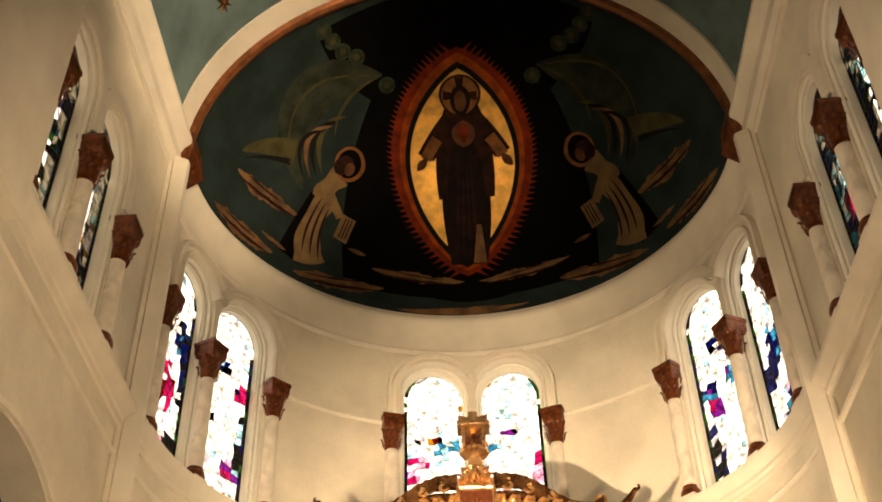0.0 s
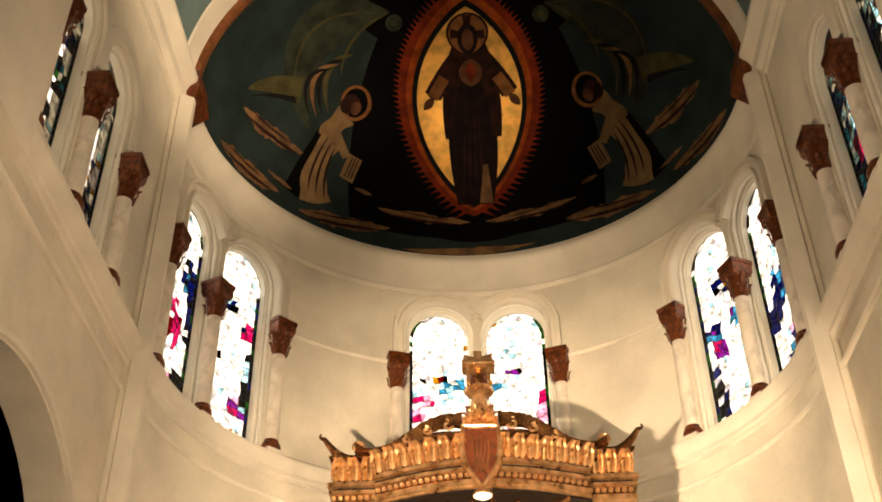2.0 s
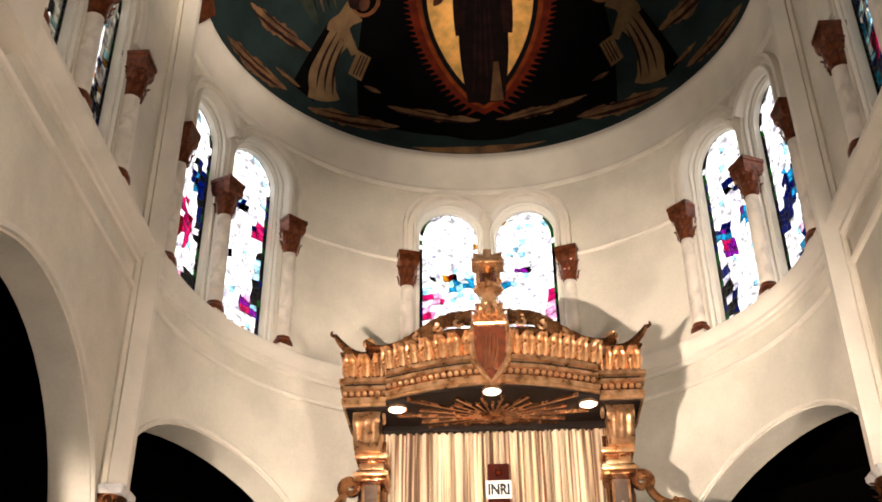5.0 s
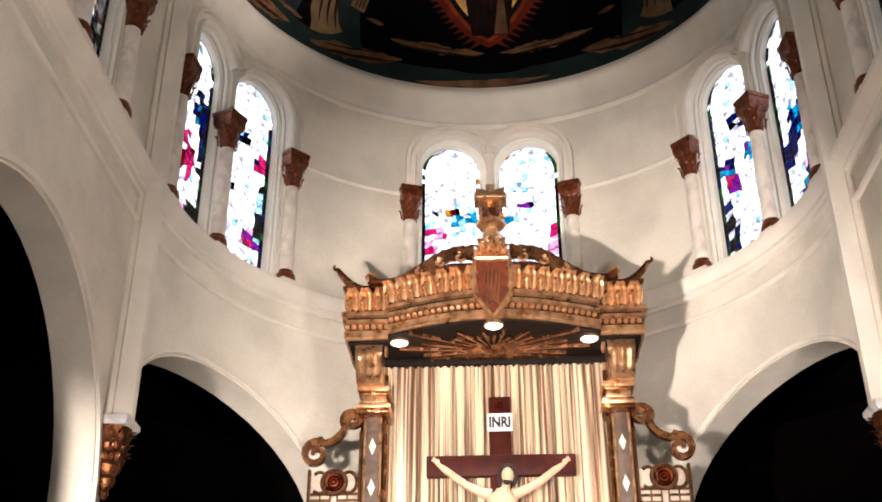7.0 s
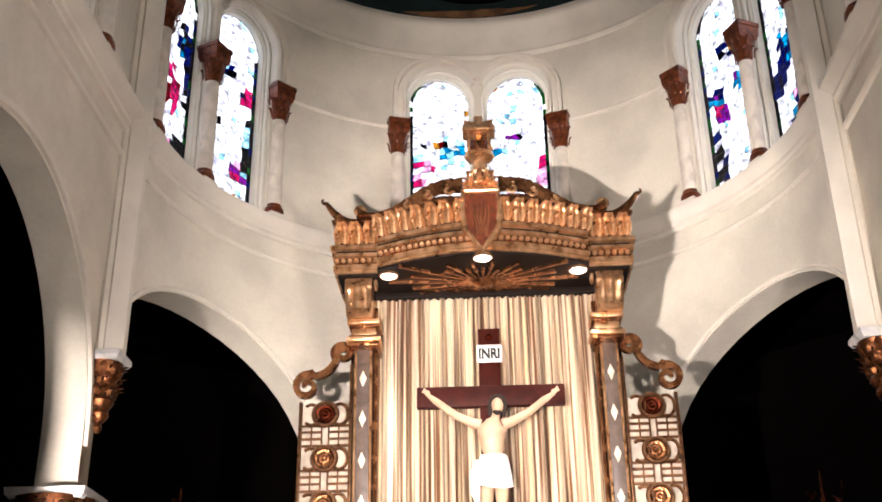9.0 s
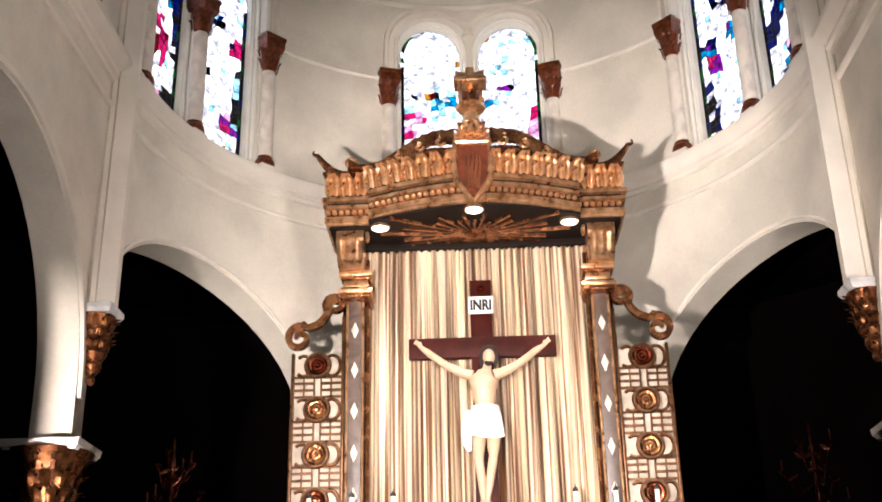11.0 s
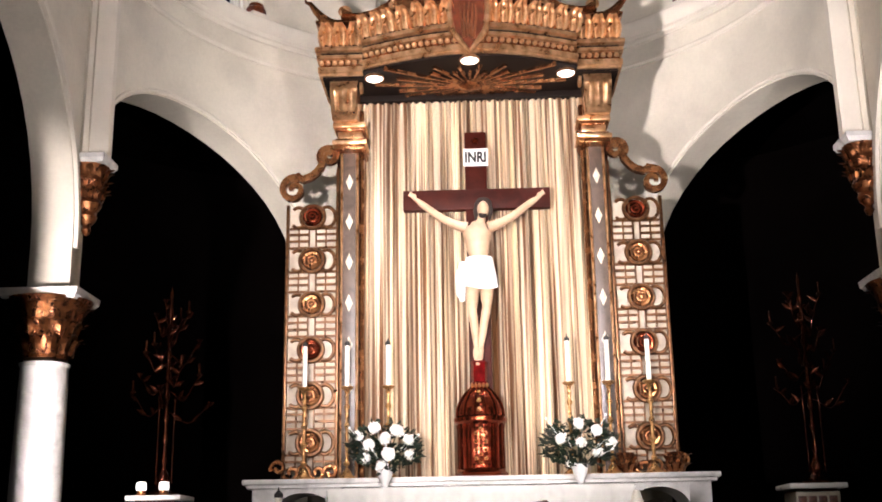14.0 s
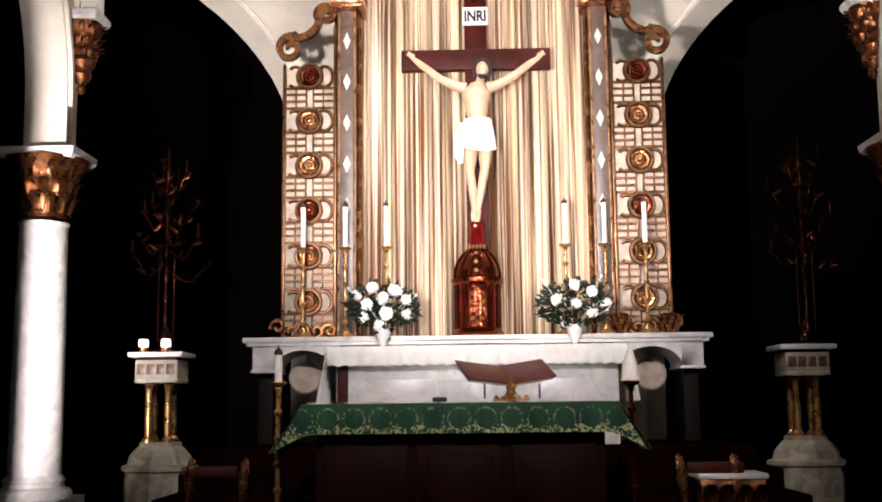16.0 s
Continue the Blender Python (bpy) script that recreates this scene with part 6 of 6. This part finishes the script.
def bouquet(x, y, z, seed):
    rng = random.Random(seed)
    f = thing("flower_arrangement", "white round blooms with dark leaves in a pale vase", "flowers", (x, y, z), 0, "altar flowers")
    put("vase", lathe(bmesh.new(), [(0.06, 0.0), (0.065, 0.015), (0.03, 0.04), (0.035, 0.07), (0.07, 0.14), (0.085, 0.2), (0.095, 0.235), (0.085, 0.235), (0.06, 0.17), (0.0, 0.14)], 20), SILVER, f, "pale glazed vase")
    shared = [None, None]
    bm = bmesh.new()
    spots = []
    for k in range(90):
        a, r = rng.uniform(0, 6.28), math.sqrt(rng.uniform(0.0, 1))
        p = Vector((0.33 * r * math.cos(a), -0.12 + 0.10 * r * r + rng.uniform(-0.02, 0.02), 0.46 + 0.22 * r * math.sin(a)))
        if all((p - q).length > (0.145 if seed < 6 else 0.165) for q in spots):
            spots.append(p)
    for k, p in enumerate(spots):
        i = k % 2
        if shared[i] is None:
            b = put("bloom", bloom(0.068, seed + i), PETAL, f, "round white bloom", smooth=0)
            shared[i] = b.data
        else:
            b = new("bloom", shared[i])
            b.parent = f
        b.matrix_basis = Matrix.Translation(p) @ pose(0, 0, 0, 40 * k, 70 * k, 0) @ Matrix.Scale(rng.uniform(0.8, 1.1), 4)
        sweep(bm, [(0, 0, 0.2), tuple(p * 0.6 + Vector((0, 0, 0.08))), tuple(p)], round_section(0.004, 5))
    put("stems", bm, LEAFGREEN, f, "green stems")["kind"] = "stuff"
    bm = bmesh.new()
    for k in range(420):
        a = rng.uniform(0, 6.28)
        r = math.sqrt(rng.uniform(0, 1))
        p = Vector((0.36 * r * math.cos(a), rng.uniform(-0.10, 0.10), 0.45 + 0.25 * r * math.sin(a)))
        d = Vector((math.cos(a), math.sin(a) * 0.7, rng.uniform(-0.5, 0.9))).normalized()
        t = d.cross(Vector((rng.uniform(-1, 1), rng.uniform(-1, 1), 1))).normalized()
        L, w = rng.uniform(0.06, 0.13), rng.uniform(0.016, 0.034)
        nrm = d.cross(t) * 0.012
        v = [bm.verts.new(q) for q in (p, p + d * L * 0.5 + t * w + nrm, p + d * L, p + d * L * 0.5 - t * w + nrm)]
        bm.faces.new(v)
    put("leaves", bm, LEAFGREEN, f, "dark green leaves", smooth=0)["kind"] = "stuff"
    for k in range(9):
        a = k * 2.4
        p = Vector((0.38 * math.cos(a) * rng.uniform(0.6, 1.05), 0.15 * math.sin(a) - 0.05, 0.38 + rng.uniform(-0.05, 0.36)))
        bm = sweep(bmesh.new(), [tuple(p * 0.55 + Vector((0, 0, 0.1))), tuple(p)], round_section(0.003, 4))
        bmesh.ops.create_icosphere(bm, subdivisions=1, radius=0.016, matrix=Matrix.Translation(p))
        put("sprig", bm, PETAL, f, "small white sprig", smooth=0)
    return f


bouquet(-0.98, 11.6, 2.19, 4)
bouquet(1.03, 11.6, 2.19, 9)
# gilt leafy ornaments at the right foot of the retable
for x in (1.55, 2.08):
    orn = thing("gilt_ornament", "dark gilt leafy ornament standing on the altar shelf", "ornament", (x, 11.98, 2.34), 0, "shelf ornaments")
    carved("bell", DARKGOLD, orn, "", 7, 2, 0.05, 0.10, 0.0, 0.22, 0.05)


# ---- front altar with green cloth ----
GREEN = material("green_brocade", (0.008, 0.042, 0.018), 0.65, vary=0.2, scale=6, bump=0.3, fine=120, spec=0.2)
gn2, gl2 = GREEN.node_tree.nodes, GREEN.node_tree.links


def brocade_node(kind, op, a, b=None, c=None):
    nd = gn2.new(kind)
    nd.operation = op
    for k, v in enumerate((a, b, c)):
        if v is None:
            continue
        if isinstance(v, (int, float)):
            nd.inputs[k].default_value = v
        else:
            gl2.new(v, nd.inputs[k])
    return nd


# woven roundels in a row with a gold figured border under them
gco, gsep, gcom = gn2.new("ShaderNodeTexCoord"), gn2.new("ShaderNodeSeparateXYZ"), gn2.new("ShaderNodeCombineXYZ")
gl2.new(gco.outputs["Object"], gsep.inputs[0])
gx = brocade_node("ShaderNodeMath", "PINGPONG", gsep.outputs[0], 0.1)
gz = brocade_node("ShaderNodeMath", "SUBTRACT", gsep.outputs[2], 1.50)
gl2.new(gx.outputs[0], gcom.inputs[0])
gl2.new(gz.outputs[0], gcom.inputs[1])
gd = brocade_node("ShaderNodeVectorMath", "LENGTH", gcom.outputs[0])
gring = brocade_node("ShaderNodeMath", "COMPARE", gd.outputs["Value"], 0.082, 0.009)
gdisc = brocade_node("ShaderNodeMath", "LESS_THAN", gd.outputs["Value"], 0.073)
gtex = gn2.new("ShaderNodeTexNoise")
gtex.inputs["Scale"].default_value, gtex.inputs["Detail"].default_value, gtex.inputs["Distortion"].default_value = 24.0, 3.0, 1.6
gl2.new(gco.outputs["Object"], gtex.inputs["Vector"])
gfig = brocade_node("ShaderNodeMath", "GREATER_THAN", gtex.outputs["Fac"], 0.52)
glow_band = brocade_node("ShaderNodeMath", "LESS_THAN", gsep.outputs[2], 1.455)
gout = brocade_node("ShaderNodeMath", "SUBTRACT", glow_band.outputs[0], gdisc.outputs[0])
gout.use_clamp = True
gb = brocade_node("ShaderNodeMath", "MULTIPLY", gout.outputs[0], gfig.outputs[0])
gr1 = brocade_node("ShaderNodeMath", "MULTIPLY", gring.outputs[0], gfig.outputs[0])
gr2 = brocade_node("ShaderNodeMath", "MULTIPLY", gr1.outputs[0], 0.45)
gsum = brocade_node("ShaderNodeMath", "ADD", gb.outputs[0], gr2.outputs[0])
gsum.use_clamp = True
gamt = brocade_node("ShaderNodeMath", "MULTIPLY", gsum.outputs[0], 0.55)
gm = gn2.new("ShaderNodeMix")
gm.data_type = "RGBA"
old = gn2["Principled BSDF"].inputs["Base Color"].links[0].from_socket
gl2.new(gamt.outputs[0], gm.inputs[0])
gl2.new(old, gm.inputs[6])
gm.inputs[7].default_value = (0.46, 0.43, 0.20, 1)
gl2.new(gm.outputs[2], gn2["Principled BSDF"].inputs["Base Color"])

AX = -0.14
# shaded copy of the mahogany: the altar's shadow is in this colour
SHADEDWOOD = material("shade_black_mahogany", (0.010, 0.0022, 0.0012), 0.5, vary=0.25, scale=5, bump=0.1, fine=40, spec=0.03)
altar = thing("front_altar", "wooden panelled altar table with its shadow coloured near black", "altar", (AX, 0, 0))
put("body", boxed(-1.12, 1.12, 8.66, 9.25, FLOOR, 1.54, bevel=0.01), SHADEDWOOD, altar)
put("top", boxed(-1.2, 1.2, 8.52, 9.33, 1.54, 1.61, bevel=0.012), SHADEDWOOD, altar)
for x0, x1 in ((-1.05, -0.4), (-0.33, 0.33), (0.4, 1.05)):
    p = put("panel", boxed(x0, x1, 8.63, 8.66, FLOOR + 0.1, 1.30, bevel=0.012), SHADEDWOOD, altar)
    put("panel_field", boxed(x0 + 0.08, x1 - 0.08, 8.615, 8.63, FLOOR + 0.18, 1.22, bevel=0.01), SHADEDWOOD, p)
cloth = tagged(put("altar_frontal", draped_cloth(-1.2, 1.2, 8.51, 9.34, 1.617, 0.225, 0.36, 8, flare=0.22, spread=0.22), GREEN, smooth=60), "green brocade altar cloth with gold ornament", "cloth")
cloth.location = (AX, 0, 0)
linen = tagged(put("linen_runner", draped_cloth(-1.17, 1.17, 8.60, 9.3, 1.627, 0.004, 0.004, 12), LINEN, smooth=60), "thin white linen laid over the green cloth", "cloth")
linen.location = (AX, 0, 0)
stand = thing("missal_stand", "open red book on a brass stand", "book stand", (0.27, 8.8, 1.63), 24)
put("foot", lathe(bmesh.new(), [(0.14, 0.0), (0.145, 0.015), (0.09, 0.03), (0.05, 0.05), (0.03, 0.09)], 16), BRASS, stand)
for k in range(8):
    a = 2 * math.pi * k / 8
    put("claw", lathe(bmesh.new(), [(0.02, 0.0), (0.024, 0.015), (0.012, 0.04), (0.0, 0.05)], 8, (0.13 * math.cos(a), 0.13 * math.sin(a), 0)), BRASS, stand)
put("stem", lathe(bmesh.new(), [(0.03, 0.08), (0.045, 0.11), (0.025, 0.14), (0.03, 0.2)], 12), BRASS, stand)
BOOKRED = material("dark_red_leather", (0.12, 0.02, 0.012), 0.4, vary=0.2, scale=12)
for d in (-1, 1):
    cover = put("cover", boxed(0.0, 0.40, -0.012, 0.0, -0.01, 0.27, bevel=0.004), BOOKRED, stand, "dark red leather cover")
    cover.matrix_basis = Matrix.Translation((0, 0.0, 0.13)) @ pose(0, 0, 0, -58, 0, 0) @ (Matrix.Diagonal((d, 1, 1, 1)) @ pose(0, 0, 0, 0, -3 if d > 0 else 3, -9))
    pages = put("page_block", boxed(0.005, 0.385, 0.0, 0.028, 0.0, 0.26, bevel=0.006), LINEN, stand, "white page block")
    pages.matrix_basis = cover.matrix_basis.copy()
    put("ribbon", boxed(d * 0.24 - 0.008, d * 0.24 + 0.008, -0.02, -0.016, 0.02, 0.14, bevel=0), BLACKIRON, stand, "black ribbon", smooth=0)
mic = thing("microphone", "small black boundary microphone on the altar", "microphone", (-0.29, 8.62, 1.63))
put("body", boxed(-0.055, 0.055, -0.04, 0.04, 0.0, 0.035, bevel=0.01), BLACKIRON, mic)
put("cable", sweep(bmesh.new(), [(0, -0.04, 0.01), (0.0, -0.15, 0.005), (0.0, -0.165, -0.03), (0.005, -0.17, -0.2)], round_section(0.005, 6)), BLACKIRON, mic)
candlestick(-1.57, 8.75, FLOOR, 1.19, 0.25, 0.03, BRASS, "tall brass floor candlestick beside the altar", "floor candlesticks")
right = candlestick(1.2, 8.75, FLOOR, 1.17, 0.14, 0.05, COPPERRED, "tall copper floor candlestick with a pale cone shade", "floor candlesticks")
put("cone_shade", lathe(bmesh.new(), [(0.08, 1.18), (0.06, 1.3), (0.03, 1.40), (0.02, 1.42)], 16), WAX, right, "pale cone shade")


# ---- side pedestals with candelabra ----
STONE = material("grey_veined_stone", (0.42, 0.37, 0.27), 0.5, vary=0.2, scale=6, distort=1.0)
MOSAIC = material("red_brown_mosaic", (0.14, 0.05, 0.03), 0.35, vary=0.3, scale=40)
CANDEL = material("dark_candelabrum_gilt", (0.075, 0.022, 0.010), 0.18, 0.95, vary=0.3, scale=14, bump=0.3)
VOTIVE = bpy.data.materials.new("lit_votive")
VOTIVE.use_nodes = True
VOTIVE.node_tree.nodes["Principled BSDF"].inputs["Emission Color"].default_value = (1, 0.9, 0.75, 1)
VOTIVE.node_tree.nodes["Principled BSDF"].inputs["Emission Strength"].default_value = 3.0
for s in (-1, 1):
    x0 = -3.255 if s < 0 else 3.30
    ped = thing("pedestal", "octagonal grey stone pedestal with brass shafts and inlaid top", "pedestal", (x0, 11.4, FLOOR), 0, "side pedestals")
    put("base", lathe(bmesh.new(), [(0.36, 0.0), (0.36, 0.36), (0.40, 0.38), (0.40, 0.42), (0.34, 0.44), (0.32, 0.52), (0.25, 0.60), (0.22, 0.62), (0.22, 0.66)], 8), STONE, ped, smooth=20)
    for k in range(8):
        a = math.radians(22.5 + 45 * k)
        pn = put("base_panel", boxed(-0.09, 0.09, -0.012, 0.0, 0.08, 0.30, bevel=0.006), STONE, ped)
        pn.matrix_basis = pose(0.333 * math.cos(a), 0.333 * math.sin(a), 0, 0, 0, math.degrees(a) + 90)
    for dx, dy in ((-0.1, -0.1), (0.1, -0.1), (-0.1, 0.1), (0.1, 0.1)):
        sh = put("shaft", lathe(bmesh.new(), [(0.06, 0.66), (0.06, 0.69), (0.035, 0.72), (0.04, 0.9), (0.032, 1.18), (0.045, 1.22), (0.06, 1.25)], 12, (dx, dy, 0)), BRASS, ped, "slender brass shaft")
    put("table", boxed(-0.22, 0.22, -0.22, 0.22, 1.26, 1.30, bevel=0.008), STONE, ped)
    put("frieze", boxed(-0.215, 0.215, -0.215, 0.215, 1.30, 1.49, bevel=0.006), STONE, ped)
    for k in range(4):
        put("inlay", boxed(-0.195 + 0.1 * k, -0.115 + 0.1 * k, -0.222, -0.214, 1.345, 1.45, bevel=0.003), MOSAIC, ped, "red-brown mosaic square")
    put("top", boxed(-0.28, 0.28, -0.28, 0.28, 1.52, 1.57, bevel=0.01), MARBLE, ped)
    put("neck", boxed(-0.2, 0.2, -0.2, 0.2, 1.49, 1.52, bevel=0.004), WOOD, ped)
    can = thing("candelabrum", "branching dark gilt candelabrum on a stone pedestal", "candelabrum", (x0 + (0.02 if s < 0 else 0.08), 11.4, FLOOR + 1.57), 0, "candelabra")
    put("foot", lathe(bmesh.new(), [(0.16, 0.0), (0.16, 0.03), (0.10, 0.06), (0.06, 0.12), (0.07, 0.18), (0.035, 0.26)], 12), CANDEL, can)
    prof = [(0.03, 0.24)]
    for k in range(8):
        z = 0.3 + 0.22 * k
        prof += [(0.018, z), (0.035, z + 0.05), (0.02, z + 0.1), (0.016, z + 0.2)]
    prof += [(0.02, 2.1), (0.0, 2.2)]
    put("stem", lathe(bmesh.new(), prof, 10), CANDEL, can)
    crng = random.Random(70 + s)
    for dx in (-0.075, 0.085):
        put("side_rod", lathe(bmesh.new(), [(0.02, 0.12), (0.008, 0.16), (0.008, 0.95), (0.018, 0.98), (0.0, 1.0)], 8, (dx, 0, 0)), CANDEL, can)
    for k in range(15):
        z = 0.85 + 0.075 * k
        reach = (0.52 - 0.024 * k) * crng.uniform(0.6, 1.1)
        rise = crng.uniform(0.02, 0.22)
        a = 2.399 * k + crng.uniform(-0.3, 0.3)
        c, sn = math.cos(a), math.sin(a)

        def bough(q):
            return Vector((reach * q * c, reach * q * sn * 0.8, z + rise * q ** 2.2 - 0.10 * math.sin(math.pi * q) + 0.03 * math.sin(9 * q)))
        br = put("branch", sweep(bmesh.new(), [tuple(bough(j / 10)) for j in range(11)], round_section(0.008, 6)), CANDEL, can)
        tip = bough(1.0)
        put("cup", lathe(bmesh.new(), [(0.010, 0.0), (0.03, 0.02), (0.04, 0.035), (0.02, 0.035)], 10, tuple(tip)), CANDEL, br)
        if k % 2:
            put("taper", lathe(bmesh.new(), [(0.012, 0.03), (0.012, 0.15), (0.0, 0.16)], 8, tuple(tip)), CANDEL, br, "dim gilt taper holder")
        for q in (0.35, 0.6, 0.85):
            p, aa = bough(q), crng.uniform(0, 6.28)
            t = Vector((math.cos(aa), 0.5 * math.sin(aa), crng.uniform(0.2, 1.0))).normalized()
            put("leaf", sweep(bmesh.new(), [tuple(p), tuple(p + t * 0.05), tuple(p + t * 0.11 + Vector((0, -0.02, 0)))], round_section(0.030, 6, 0.35), up=(0.3, 1, 0), scale=lambda u: 1 - 0.85 * abs(2 * u - 0.7) ** 1.5 if u < 0.85 else 0.12), CANDEL, br)
    if s < 0:
        for dx in (-0.14, 0.09):
            v = thing("votive_light", "small lit white votive candle on the pedestal", "candle", (x0 + dx, 11.2, FLOOR + 1.57), 0, "votive lights")
            put("cup", lathe(bmesh.new(), [(0.045, 0.0), (0.05, 0.02), (0.05, 0.05)], 14), DARKGOLD, v)
            put("flame_glass", lathe(bmesh.new(), [(0.045, 0.05), (0.052, 0.08), (0.045, 0.13), (0.0, 0.135)], 14), VOTIVE, v, "glowing white glass")


# ---- seats beside the altar, mostly in the dark ----
for x, lean in ((-1.72, 6), (1.47, -6)):
    ch = thing("side_chair", "dark gilt wooden chair beside the altar", "chair", (x, 8.1, FLOOR), 0, "side chairs")
    for dx in (-0.03 * (1 if x < 0 else -1), -0.42 * (1 if x < 0 else -1)):
        lg = put("back_post", lathe(bmesh.new(), [(0.03, 0.0), (0.026, 0.3), (0.034, 0.4), (0.04, 0.5), (0.03, 0.62), (0.0, 0.65)], 10), DARKGOLD, ch)
        lg.matrix_basis = pose(dx, 0, 0, 0, lean, 0)
        put("front_leg", lathe(bmesh.new(), [(0.025, 0.0), (0.03, 0.2), (0.025, 0.38)], 8, (dx, 0.4, 0)), WOOD, ch)
    c0 = -0.225 * (1 if x < 0 else -1)
    put("seat", boxed(c0 - 0.24, c0 + 0.24, 0.0, 0.44, 0.36, 0.42, bevel=0.02), CARPET, ch, "dark red padded seat")
    put("back_rail", boxed(c0 - 0.2, c0 + 0.2, -0.02, 0.02, 0.5, 0.58, bevel=0.01), WOOD, ch)
table = thing("credence_table", "low carved gilt table with a cream top", "table", (1.8, 8.25, FLOOR))
put("top", boxed(-0.24, 0.26, -0.2, 0.2, 0.46, 0.50, bevel=0.012), MARBLE, table)
put("apron", boxed(-0.22, 0.24, -0.18, 0.18, 0.26, 0.46, bevel=0.01), DARKGOLD, table)
for k in range(4):
    put("carved_leaf", acanthus(0.05, 0.17), DARKGOLD, table, smooth=60).matrix_basis = pose(-0.16 + 0.115 * k, -0.18, 0.28, 0, 0, 0)
for dx in (-0.19, 0.21):
    for dy in (-0.15, 0.15):
        put("leg", lathe(bmesh.new(), [(0.03, 0.0), (0.02, 0.1), (0.035, 0.2), (0.03, 0.27)], 8, (dx, dy, 0)), DARKGOLD, table)
